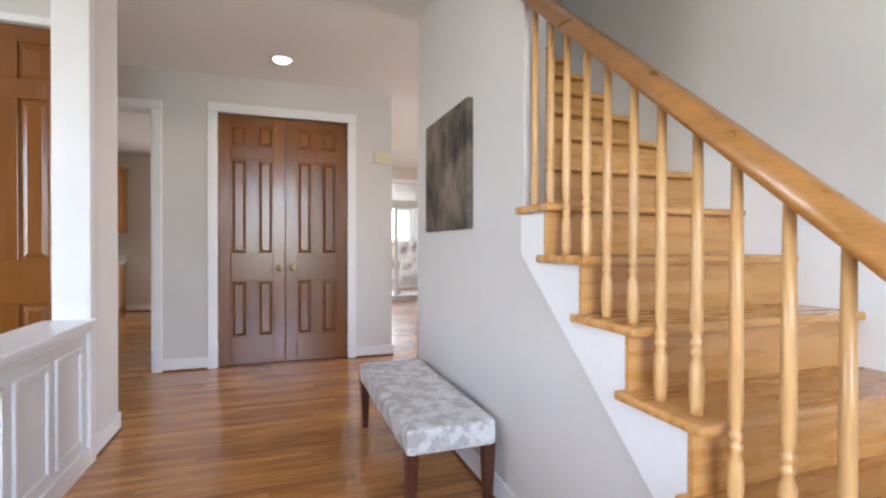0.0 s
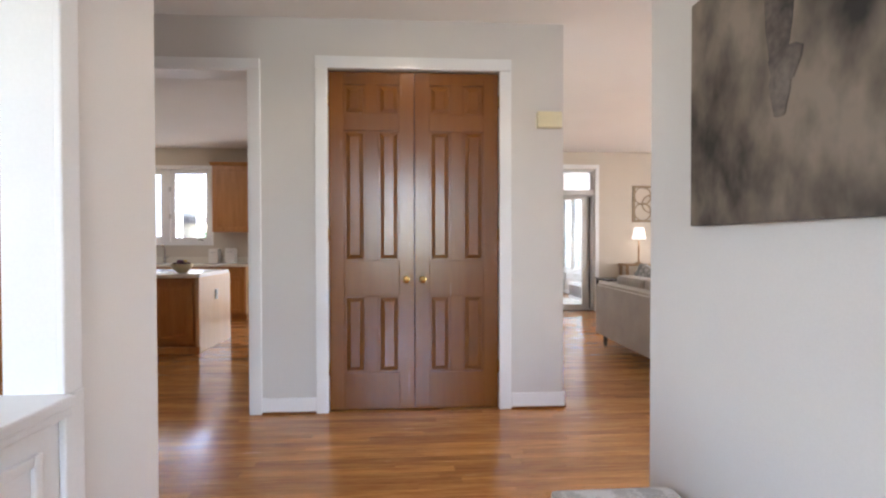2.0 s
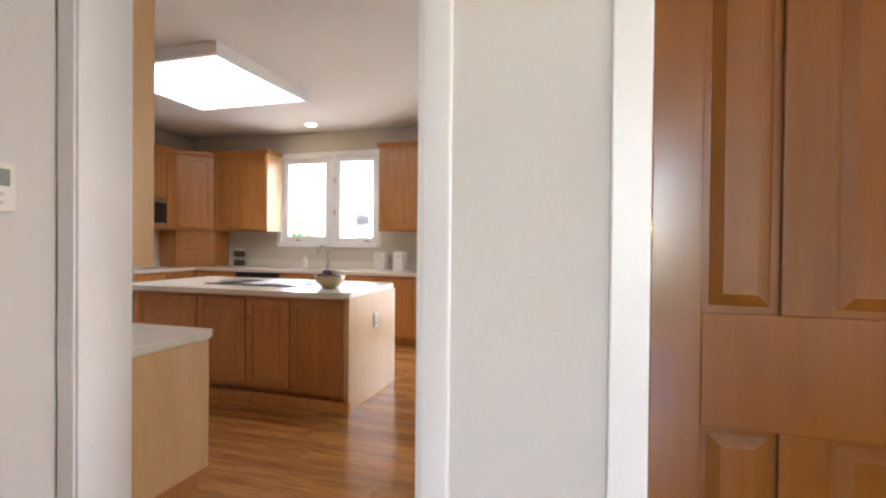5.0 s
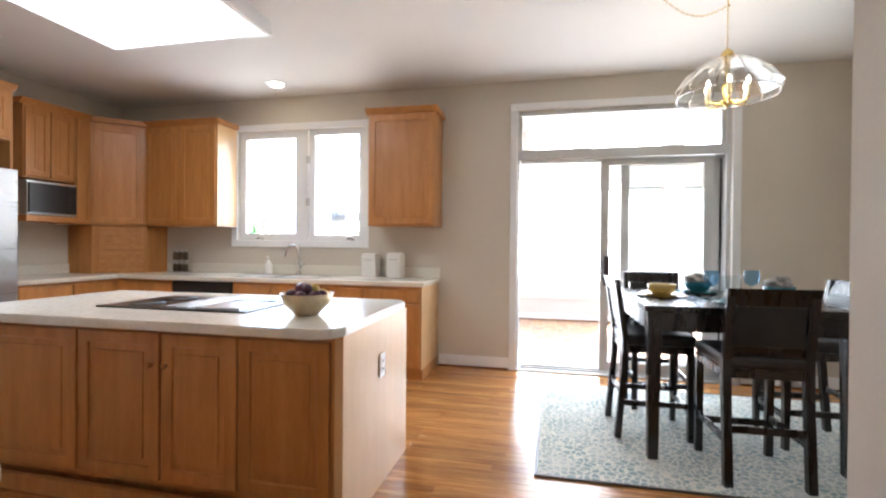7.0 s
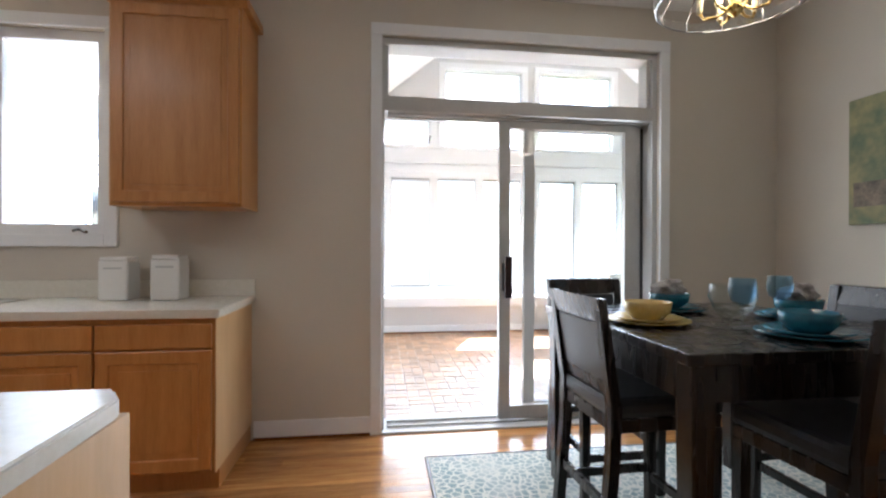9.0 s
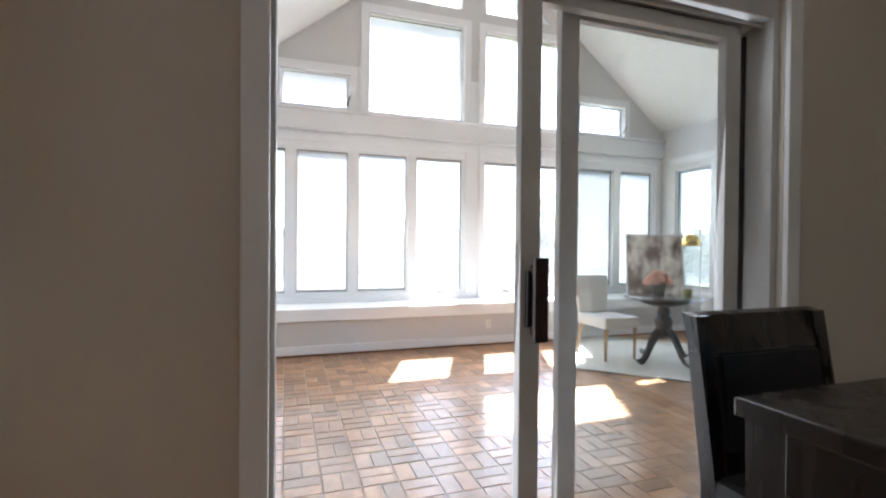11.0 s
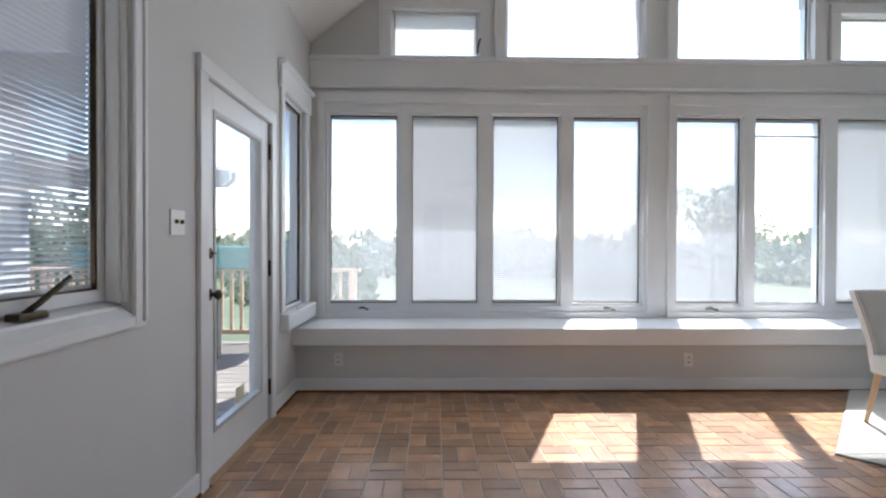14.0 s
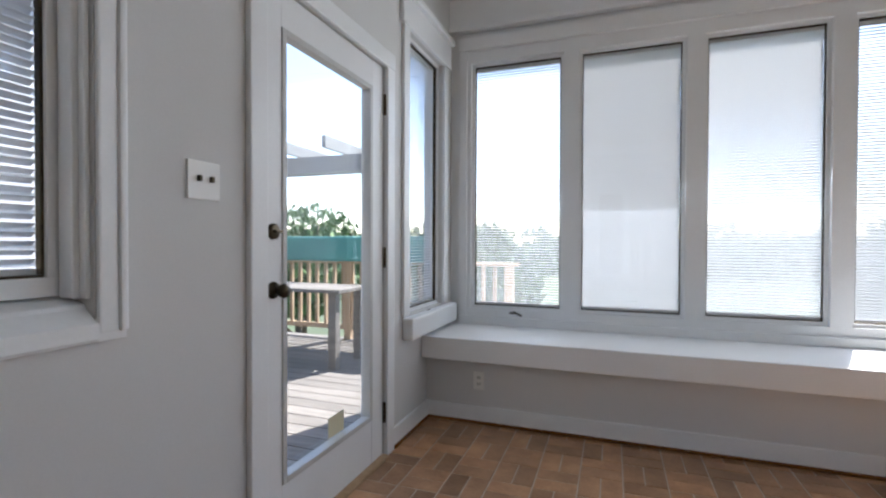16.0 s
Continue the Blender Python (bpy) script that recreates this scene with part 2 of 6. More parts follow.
# ---- building helpers ----
def box(x0, x1, y0, y1, z0, z1, bevel=0.0, bm=None):
    """A box, added to bm or in a bmesh of its own."""
    if bm is None:
        bm = bmesh.new()
    vs = [bm.verts.new((x, y, z)) for z in (z0, z1) for y in (y0, y1) for x in (x0, x1)]
    fs = [bm.faces.new([vs[i] for i in q]) for q in ((0, 2, 3, 1), (4, 5, 7, 6), (0, 1, 5, 4), (2, 6, 7, 3), (0, 4, 6, 2), (1, 3, 7, 5))]
    if bevel:
        bmesh.ops.bevel(bm, geom=list({e for f in fs for e in f.edges}), offset=bevel, segments=2, affect="EDGES", profile=0.6)
    return bm


def prism(points, axis, a0, a1, bm=None, bevel=0.0):
    """A polygon pushed along an axis. points: (u, v) in the other two axes, in order x, y, z."""
    if bm is None:
        bm = bmesh.new()

    def place(u, v, a):
        return {"x": (a, u, v), "y": (u, a, v), "z": (u, v, a)}[axis]
    low, high = [bm.verts.new(place(u, v, a0)) for u, v in points], [bm.verts.new(place(u, v, a1)) for u, v in points]
    fs = [bm.faces.new(low[::-1]), bm.faces.new(high)]
    for i in range(len(points)):
        j = (i + 1) % len(points)
        fs.append(bm.faces.new((low[i], low[j], high[j], high[i])))
    bmesh.ops.recalc_face_normals(bm, faces=fs)
    if bevel:
        bmesh.ops.bevel(bm, geom=list({e for f in fs for e in f.edges}), offset=bevel, segments=2, affect="EDGES")
    return bm


def rod(p0, p1, r0, r1=None, n=12, bm=None):
    """A tapered rod between two points."""
    if bm is None:
        bm = bmesh.new()
    p0, p1 = Vector(p0), Vector(p1)
    r1 = r0 if r1 is None else r1
    turn = (p1 - p0).to_track_quat("Z", "Y").to_matrix()
    rings = [[bm.verts.new(p + turn @ Vector((r * math.cos(k * math.tau / n), r * math.sin(k * math.tau / n), 0))) for k in range(n)]
             for p, r in ((p0, r0), (p1, r1))]
    for k in range(n):
        f = bm.faces.new((rings[0][k], rings[0][(k + 1) % n], rings[1][(k + 1) % n], rings[1][k]))
        f.smooth = n > 6
    bm.faces.new(rings[0][::-1])
    bm.faces.new(rings[1])
    return bm


def lathe(profile, centre=(0, 0, 0), n=24, bm=None):
    """A turned body from (radius, height) pairs."""
    if bm is None:
        bm = bmesh.new()
    cx, cy, cz = centre
    rings = [[bm.verts.new((cx + r * math.cos(k * math.tau / n), cy + r * math.sin(k * math.tau / n), cz + z)) for k in range(n)]
             for r, z in profile]
    for a, b in zip(rings, rings[1:]):
        for k in range(n):
            bm.faces.new((a[k], a[(k + 1) % n], b[(k + 1) % n], b[k])).smooth = True
    if profile[0][0] > 1e-4:
        bm.faces.new(rings[0][::-1])
    if profile[-1][0] > 1e-4:
        bm.faces.new(rings[-1])
    return bm


def pipe(points, radius, n=8, bm=None):
    """A bent tube through points."""
    if bm is None:
        bm = bmesh.new()
    pts = [Vector(p) for p in points]
    rings = []
    for i, p in enumerate(pts):
        way = (pts[min(i + 1, len(pts) - 1)] - pts[max(i - 1, 0)]).normalized()
        side = way.orthogonal().normalized() if i == 0 else (side - way * side.dot(way)).normalized()
        up = way.cross(side)
        rings.append([bm.verts.new(p + radius * (side * math.cos(k * math.tau / n) + up * math.sin(k * math.tau / n))) for k in range(n)])
    for a, b in zip(rings, rings[1:]):
        for k in range(n):
            bm.faces.new((a[k], a[(k + 1) % n], b[(k + 1) % n], b[k])).smooth = True
    bm.faces.new(rings[0][::-1])
    bm.faces.new(rings[-1])
    return bm


def part(name, bm, material, parent=None, label="", at=None):
    """Links a bmesh as one mesh object, under a thing or a part."""
    mesh = bpy.data.meshes.new(name)
    bm.normal_update()
    bm.to_mesh(mesh)
    bm.free()
    mesh.materials.append(material if not isinstance(material, str) else M[material])
    ob = new(name, mesh)
    if at is not None:
        ob.matrix_basis = at
    if parent is not None:
        ob.parent = parent
    return tagged(ob, label)


def thing(name, label, category, x=0.0, y=0.0, z=0.0, rz=0.0, group=""):
    ob = new(name)
    ob.empty_display_size = 0.1
    ob.matrix_basis = pose(x, y, z, 0, 0, rz)
    return tagged(ob, label, category, group)


def setting(name, bm, material, label="", category=""):
    return tagged(part(name, bm, material), label, category, kind="structure")


def wall(name, axis, t0, t1, a0, a1, z0, z1, material, openings=(), label="plain painted wall"):
    """A wall from t0 to t1 thick, along the other axis from a0 to a1, with openings (a0, a1, z0, z1) that go through it."""
    bm = bmesh.new()
    us = sorted({a0, a1, *[v for o in openings for v in o[:2] if a0 < v < a1]})
    zs = sorted({z0, z1, *[v for o in openings for v in o[2:] if z0 < v < z1]})
    for u0, u1 in zip(us, us[1:]):
        run = None
        for w0, w1 in zip(zs, zs[1:]):
            mid = ((u0 + u1) / 2, (w0 + w1) / 2)
            solid = not any(o[0] < mid[0] < o[1] and o[2] < mid[1] < o[3] for o in openings)
            if solid:
                run = (run[0], w1) if run else (w0, w1)
            if run and (not solid or w1 == zs[-1]):
                if axis == "x":
                    box(t0, t1, u0, u1, *run, bm=bm)
                else:
                    box(u0, u1, t0, t1, *run, bm=bm)
                run = None
    return setting(name, bm, material, label, "wall")


def strip(bm, axis, face, out, a0, a1, z0, z1, bevel=0.004):
    """A board on a wall's face: axis is the wall's normal, out is how far it stands proud (signed)."""
    lo, hi = min(face, face + out), max(face, face + out)
    return box(lo, hi, a0, a1, z0, z1, bevel, bm) if axis == "x" else box(a0, a1, lo, hi, z0, z1, bevel, bm)


def casing(name, axis, face, out, a0, a1, z0, z1, w=0.085, sill=False, label="white painted casing round the opening"):
    """Flat trim round an opening, mitred look by butted boards; open at the floor unless sill."""
    bm = bmesh.new()
    strip(bm, axis, face, out, a0 - w, a0, z0 - (w if sill else 0), z1, 0.006)
    strip(bm, axis, face, out, a1, a1 + w, z0 - (w if sill else 0), z1, 0.006)
    strip(bm, axis, face, out * 1.12, a0 - w, a1 + w, z1, z1 + w, 0.006)
    if sill:
        strip(bm, axis, face, out * 1.12, a0, a1, z0 - w, z0, 0.006)
    return setting(name, bm, "trim", label, "trim")


def baseboard(name, runs, h=0.115):
    bm, shoe = bmesh.new(), bmesh.new()
    for axis, face, out, a0, a1, z in runs:
        strip(bm, axis, face, out * 0.016, a0, a1, z + 0.002, z + h, 0.005)
        strip(shoe, axis, face, out * 0.027, a0, a1, z, z + 0.018, 0.006)
    setting("trim_shoe", shoe, "door_wood", "thin brown wooden shoe moulding", "trim")
    return setting(name, bm, "trim", "white painted baseboard with a small shoe", "baseboard")


# ---- setting ----
CEIL, SUNF = 2.77, -0.163
YB, YS = 9.57, 9.77
wall("wall_back", "y", YB, YS, -6.2, 7.1, -0.3, CEIL, "wall_kitchen",
     [(-4.53, -3.07, 1.23, 2.41), (-1.49, 0.36, -0.02, 2.48), (1.62, 3.48, -0.02, 2.48), (5.6, 6.7, 0.8, 2.48)], "beige painted wall with a kitchen window and glass sliders")
wall("wall_kitchen_west", "x", -6.2, -6.1, 5.06, YB, 0, CEIL, "wall_kitchen")
wall("wall_hall_kitchen", "y", 4.9, 5.06, -6.2, -0.71, 0, CEIL, "wall_hall", [(-1.99, -0.80, 0, 2.41)], "light grey wall with a cased opening")
wall("wall_closet_front", "y", 4.9, 5.0, -0.71, 1.41, 0, CEIL, "wall_hall", [(-0.272, 0.942, 0, 2.42)], "light grey closet wall with a door opening")
wall("wall_closet_west", "x", -0.71, -0.61, 5.0, 5.93, 0, CEIL, "wall_kitchen")
wall("wall_closet_east", "x", 1.31, 1.41, 5.0, 5.83, 0, CEIL, "wall_hall")
wall("wall_closet_back", "y", 5.83, 5.93, -0.61, 1.41, 0, CEIL, "wall_kitchen")
wall("wall_dining_east", "x", 1.25, 1.41, 5.93, YB, 0, CEIL, "wall_kitchen")
wall("wall_thermostat", "x", -2.19, -2.07, 3.467, 4.9, 0, CEIL, "wall_hall")
wall("wall_foyer_west", "x", -0.82, -0.68, 2.96, 3.467, 0, CEIL, "wall_hall")
wall("wall_half", "x", -0.82, -0.68, -2.2, 2.96, 0, 0.74, "trim", label="white paneled half wall")
wall("wall_half_header", "x", -0.82, -0.68, -2.2, 2.96, 2.45, CEIL, "wall_hall")
wall("wall_dining_north", "y", 3.327, 3.467, -4.1, -0.82, 0, CEIL, "wall_hall", [(-1.48, -0.87, 0, 2.42)])
wall("wall_dining_west", "x", -4.2, -4.1, -2.2, 3.467, 0, CEIL, "wall_hall", [(0.3, 2.1, 0.7, 2.4)])
wall("wall_front", "y", -2.3, -2.2, -4.2, 7.1, 0, 5.4, "wall_hall", [(-0.65, 1.15, 0.3, 2.6), (1.35, 2.1, 3.2, 4.8)])
wall("wall_stair_east", "x", 2.17, 2.29, -2.2, 3.27, 0, 5.4, "wall_hall", label="tall pale grey stairwell wall")
wall("wall_stair_hall", "x", 1.22, 1.32, 1.715, 3.27, 0, 5.4, "wall_hall")
wall("wall_stair_end", "y", 3.17, 3.27, 1.32, 2.17, 0, CEIL, "wall_hall")
wall("wall_family_south", "y", 3.1, 3.2, 2.29, 7.1, 0, CEIL, "wall_hall")
wall("wall_family_east", "x", 7.0, 7.1, 3.2, YB, 0, CEIL, "wall_hall", [(3.5, 5.1, 0.85, 2.35)])
wall("wall_stair_upper_end", "y", 3.27, 3.37, 1.22, 2.29, 2.87, 5.4, "wall_hall")
wall("wall_stair_upper_west", "x", 1.12, 1.22, -2.2, 3.3, 2.87, 5.4, "wall_hall")

bm = box(-6.2, 1.22, -2.2, 9.77, CEIL, CEIL + 0.1)
box(1.22, 7.1, 3.27, 9.77, CEIL, CEIL + 0.1, bm=bm)
setting("ceiling", bm, "ceiling", "flat white painted ceiling", "ceiling")
setting("ceiling_stairwell", box(1.12, 2.29, -2.3, 3.3, 5.4, 5.5), "ceiling", "high white ceiling over the stairs", "ceiling")

# sunroom shell
XL, XR, YK, YW, EAVE, SLOPE = -2.27, 4.35, 13.9, 14.38, 2.98, 0.8
XM = (XL + XR) / 2
RIDGE = EAVE + (XM - XL) * SLOPE
wall("wall_sunroom_west", "x", XL - 0.14, XL, YS, YW + 0.16, SUNF - 0.2, EAVE, "wall_sun",
     [(10.55, 11.765, 0.80, 2.52), (12.34, 13.27, SUNF, 1.94), (13.57, 14.18, 0.56, 2.27)], "white wall with a glazed deck door")
wall("wall_sunroom_east", "x", XR, XR + 0.14, YS, YW + 0.16, SUNF - 0.2, EAVE, "wall_sun",
     [(13.43, 14.09, 0.505, 2.335), (12.66, 13.32, 0.505, 2.335), (11.75, 12.41, 0.505, 2.335), (10.98, 11.64, 0.505, 2.335)], "white wall with a row of windows")
setting("wall_sunroom_south", prism([(XL, 2.77), (XR, 2.77), (XR, EAVE), (XM, RIDGE), (XL, EAVE)], "y", YB, YS), "wall_sun", "white gable wall over the sliders", "wall")
setting("wall_knee", box(XL, XR, YK, YK + 0.1, SUNF, 0.25), "wall_sun", "pale wall under the window ledge", "wall")
setting("sill_ledge", box(XL, XR, 13.80, YW - 0.0, 0.25, 0.392, 0.008), "trim", "deep white painted window ledge", "window ledge")

WIN = [(-2.093, -1.46), (-1.317, -0.688), (-0.544, 0.085), (0.231, 0.878), (1.232, 1.851), (1.998, 2.641), (2.798, 3.395), (3.564, 4.166)]
UP = [(-1.492, -0.696, 2.885, 3.28), (-0.416, 0.875, 2.875, 4.13), (1.23, 2.50, 2.875, 4.13), (2.80, 3.571, 2.88, 3.285)]
G = 0.02
WIN = [(a - G, b + G) for a, b in WIN]
UP = [(a - G, b + G, c - G, d + G) for a, b, c, d in UP]
ZW0, ZW1 = 0.525 - G, 2.315 + G
holes = [(a, b, ZW0, ZW1) for a, b in WIN] + UP
wall("wall_window_north", "y", YW, YW + 0.16, XL, XR, -0.3, 2.84, "trim", holes, "white window wall with eight casements")
wall("wall_window_upper", "y", YW, YW + 0.16, -1.63, 3.71, 2.84, 3.42, "trim", UP)
bmg = bmesh.new()
for pts in ([(XL, 2.84), (-1.63, 2.84), (-1.63, 3.42), (-1.72, EAVE + 0.55 * SLOPE), (XL, EAVE)],
            [(XR, 2.84), (3.71, 2.84), (3.71, 3.42), (3.80, EAVE + 0.55 * SLOPE), (XR, EAVE)],
            [(-1.72, 3.42), (-0.416, 3.42), (-0.416, EAVE + 1.854 * SLOPE), (-1.72, EAVE + 0.55 * SLOPE)],
            [(3.80, 3.42), (2.50, 3.42), (2.50, EAVE + 1.85 * SLOPE), (3.80, EAVE + 0.55 * SLOPE)],
            [(0.875, 3.42), (1.23, 3.42), (1.23, RIDGE - 0.15), (XM, RIDGE), (0.875, RIDGE - 0.13)],
            [(-0.416, 4.13), (0.875, 4.13), (0.875, 4.40), (-0.2, 4.40), (-0.416, 4.40)],
            [(1.23, 4.13), (2.50, 4.13), (2.50, 4.40), (2.28, 4.40), (1.23, 4.40)],
            [(-0.416, 4.40), (-0.2, 4.40), (0.875, 5.26), (0.875, RIDGE - 0.13), (-0.416, EAVE + 1.854 * SLOPE)],
            [(2.50, 4.40), (2.28, 4.40), (1.23, 5.24), (1.23, RIDGE - 0.15), (2.50, EAVE + 1.85 * SLOPE)]):
    prism(pts, "y", YW + 0.002, YW + 0.158, bm=bmg)
setting("wall_window_gable", bmg, "wall_sun", "pale gable wall with tall fixed windows", "wall")
for nm, s in (("ceiling_vault_west", -1), ("ceiling_vault_east", 1)):
    xe = XL - 0.3 if s < 0 else XR + 0.3
    ze = EAVE - 0.3 * SLOPE
    setting(nm, prism([(xe, ze), (XM, RIDGE), (XM, RIDGE + 0.16), (xe, ze + 0.16)], "y", YB, YW + 0.4), "ceiling", "sloping white vaulted ceiling", "ceiling")

# added overhang, sized to keep direct sun out of the kitchen window
setting("eave", box(-7.0, -2.46, YS, YS + 1.3, 2.80, 2.92), "trim", "white slab added over the kitchen window to keep the sun out", "roof")
setting("roof_slab", box(-6.4, 7.2, -2.4, YS - 0.02, 2.9, 3.0), "trim", "flat roof deck over the rooms", "roof")
# beam, ledges and casings of the window wall
bm = box(XL, XR, YW - 0.055, YW, 2.56, 2.80, 0.008)
box(XL, XR, YW - 0.10, YW, 2.80, 2.835, 0.006, bm)
box(XL, XR, YW - 0.075, YW, 2.555, 2.585, 0.006, bm)
setting("trim_beam", bm, "trim", "white painted beam between lower and upper windows", "trim")
bm = bmesh.new()
for a, b in ((-2.2, 0.985), (1.125, 4.28)):
    strip(bm, "y", YW, -0.03, a, b, 2.42, 2.52, 0.006)
    strip(bm, "y", YW, -0.03, a, b, 0.392, 0.45, 0.006)
    strip(bm, "y", YW, -0.026, a, a + 0.06, 0.45, 2.42, 0.005)
    strip(bm, "y", YW, -0.026, b - 0.06, b, 0.45, 2.42, 0.005)
setting("trim_window_bank", bm, "trim", "white flat trim round the window banks", "trim")
bm = bmesh.new()
for a, b, z0, z1 in UP:
    strip(bm, "y", YW, -0.03, a - 0.1, a, z0 - 0.04, z1, 0.006)
    strip(bm, "y", YW, -0.03, b, b + 0.1, z0 - 0.04, z1, 0.006)
    strip(bm, "y", YW, -0.034, a - 0.1, b + 0.1, z1, z1 + 0.1, 0.006)
setting("trim_upper_windows", bm, "trim", "white casing round the upper windows", "trim")

baseboard("baseboard", [
    ("y", 4.9, -1, -0.728, -0.357, 0), ("y", 4.9, -1, 1.03, 1.41, 0), ("x", 1.41, 1, 4.9, 5.83, 0), ("x", -2.07, 1, 3.467, 4.9, 0), ("x", -0.68, 1, 3.03, 3.467, 0),
    ("y", 3.467, 1, -2.07, -0.82, 0), ("x", 1.22, -1, 0.70, 3.27, 0), ("y", 3.27, 1, 1.22, 2.29, 0), ("y", 3.2, 1, 2.29, 7.0, 0), ("x", 7.0, -1, 3.2, YB, 0), ("y", YB, -1, -2.25, -1.56, 0), ("y", YB, -1, 0.445, 1.25, 0),
    ("x", 1.25, -1, 5.93, YB, 0), ("y", 5.93, 1, -0.71, 1.25, 0), ("x", -0.71, -1, 5.06, 5.93, 0), ("y", YB, -1, 1.41, 1.53, 0), ("y", YB, -1, 3.57, 7.0, 0), ("x", 1.41, 1, 5.93, YB, 0),
    ("x", XL, 1, YS, 12.255, SUNF), ("x", XL, 1, 13.36, YK, SUNF), ("y", YK, -1, XL, XR, SUNF), ("x", XR, -1, YS, YK, SUNF), ("y", YS, 1, XL, -1.57, SUNF), ("y", YS, 1, 0.45, XR, SUNF)])
bm = bmesh.new()
box(-1.992, -1.972, 4.885, 5.075, 0, 2.41, 0.004, bm)
box(-0.818, -0.798, 4.885, 5.075, 0, 2.41, 0.004, bm)
box(-1.972, -0.818, 4.885, 5.075, 2.39, 2.412, 0.004, bm)
setting("trim_opening_jamb", bm, "trim", "white jambs of the kitchen opening", "trim")
casing("trim_opening", "y", 4.9, -0.02, -1.985, -0.805, 0, 2.4, 0.075)
casing("trim_opening_kitchen", "y", 5.06, 0.02, -1.985, -0.805, 0, 2.4, 0.075)
casing("trim_closet", "y", 4.9, -0.02, -0.272, 0.942, 0, 2.42)
casing("trim_side_closet", "y", 3.327, -0.02, -1.48, -0.87, 0, 2.42, 0.045)
casing("trim_kitchen_window", "y", YB, -0.022, -4.53, -3.07, 1.23, 2.41, 0.07, True)
casing("trim_slider", "y", YB, -0.022, -1.49, 0.36, 0, 2.48, 0.07)
casing("trim_slider_sunroom", "y", YS, 0.022, -1.49, 0.36, SUNF, 2.48, 0.08)
casing("trim_family_slider", "y", YB, -0.022, 1.62, 3.48, 0, 2.48, 0.07)
casing("trim_family_window", "y", YB, -0.022, 5.6, 6.7, 0.8, 2.48, 0.07, True)
casing("trim_deck_door", "x", XL, 0.024, 12.34, 13.27, SUNF, 1.94, 0.085)
casing("trim_west_window", "x", XL, 0.014, 10.55, 11.767, 0.775, 2.52, 0.048)
casing("trim_west_window_outer", "x", XL, 0.022, 10.502, 11.815, 0.775, 2.568, 0.020)
bm = box(XL - 0.085, XL - 0.035, 11.738, 11.764, 0.86, 2.519, 0.004)
box(XL - 0.035, XL - 0.012, 11.752, 11.764, 0.86, 2.519, 0.003, bm)
box(XL - 0.085, XL - 0.035, 10.551, 10.577, 0.86, 2.519, 0.004, bm)
setting("trim_west_window_stop", bm, "trim", "stepped white jamb stops of the side window", "trim")
bm = prism([(-2.40, 0.757), (XL + 0.010, 0.757), (XL + 0.014, 0.765), (XL + 0.012, 0.80), (XL - 0.03, 0.835), (XL - 0.034, 0.845), (XL - 0.085, 0.858), (-2.40, 0.868)], "y", 10.551, 11.764)
prism([(XL + 0.001, 0.757), (XL + 0.012, 0.757), (XL + 0.012, 0.80), (XL + 0.001, 0.812)], "y", 11.764, 11.834, bm=bm)
setting("sill_west_window", bm, "trim", "white projecting window sill", "sill")
bm = strip(bmesh.new(), "x", XL, 0.02, 13.49, 13.57, 0.56, 2.38, 0.005)
strip(bm, "x", XL, 0.03, 13.46, 14.3, 2.27, 2.44, 0.01)
strip(bm, "x", XL, 0.06, 13.46, 14.3, 2.44, 2.48, 0.01)
strip(bm, "x", XL, 0.02, 14.18, 14.26, 0.56, 2.27, 0.005)
strip(bm, "x", XL, 0.07, 13.50, 14.33, 0.42, 0.55, 0.012)
setting("trim_side_window", bm, "trim", "white casing and sill of a narrow side window", "trim")
bm = strip(bmesh.new(), "x", -0.68, 0.022, 2.945, 3.02, 0.77, 2.77, 0.006)
strip(bm, "x", -0.68, 0.02, 2.95, 3.03, 0, 0.77, 0.006)
box(-0.825, -0.675, 2.945, 2.962, 0.77, 2.45, 0.004, bm)
setting("trim_foyer_column", bm, "trim", "white painted jamb at the foyer opening", "trim")
bm = box(-0.87, -0.625, -2.2, 2.95, 0.74, 0.775, 0.008)
box(-0.86, -0.635, -2.2, 2.948, 0.715, 0.74, 0.006, bm)
setting("trim_half_wall_cap", bm, "trim", "white cap of the half wall", "trim")
bm = bmesh.new()
for k in range(7):
    y1 = 2.88 - k * 0.36
    for f0, f1 in ((0, 0.03), (0.27, 0.30)):
        strip(bm, "x", -0.68, 0.014, y1 - f1, y1 - f0, 0.14, 0.64, 0.006)
    strip(bm, "x", -0.68, 0.0135, y1 - 0.27, y1 - 0.03, 0.61, 0.64, 0.006)
    strip(bm, "x", -0.68, 0.0135, y1 - 0.27, y1 - 0.03, 0.14, 0.17, 0.006)
strip(bm, "x", -0.68, 0.018, -2.2, 2.95, 0.0, 0.1, 0.005)
setting("trim_half_wall_panels", bm, "trim", "white panel moulding on the half wall", "trim")

# subfloors
bm = box(-6.2, 7.1, -2.3, 9.77, -0.1, -0.004)
floor = setting("floor", bm, "underfloor", "glossy honey-brown oak strip floor", "floor")
bm = box(XL, XR, YS, YK + 0.1, SUNF - 0.12, SUNF - 0.0038)
sun_floor = setting("floor_sunroom", bm, "mortar", "worn brown brick paver floor in basket weave", "floor")
setting("threshold", box(-1.49, 0.36, YB - 0.02, YS + 0.03, SUNF, 0.012, 0.006), "frame_grey", "worn metal slider threshold", "threshold")


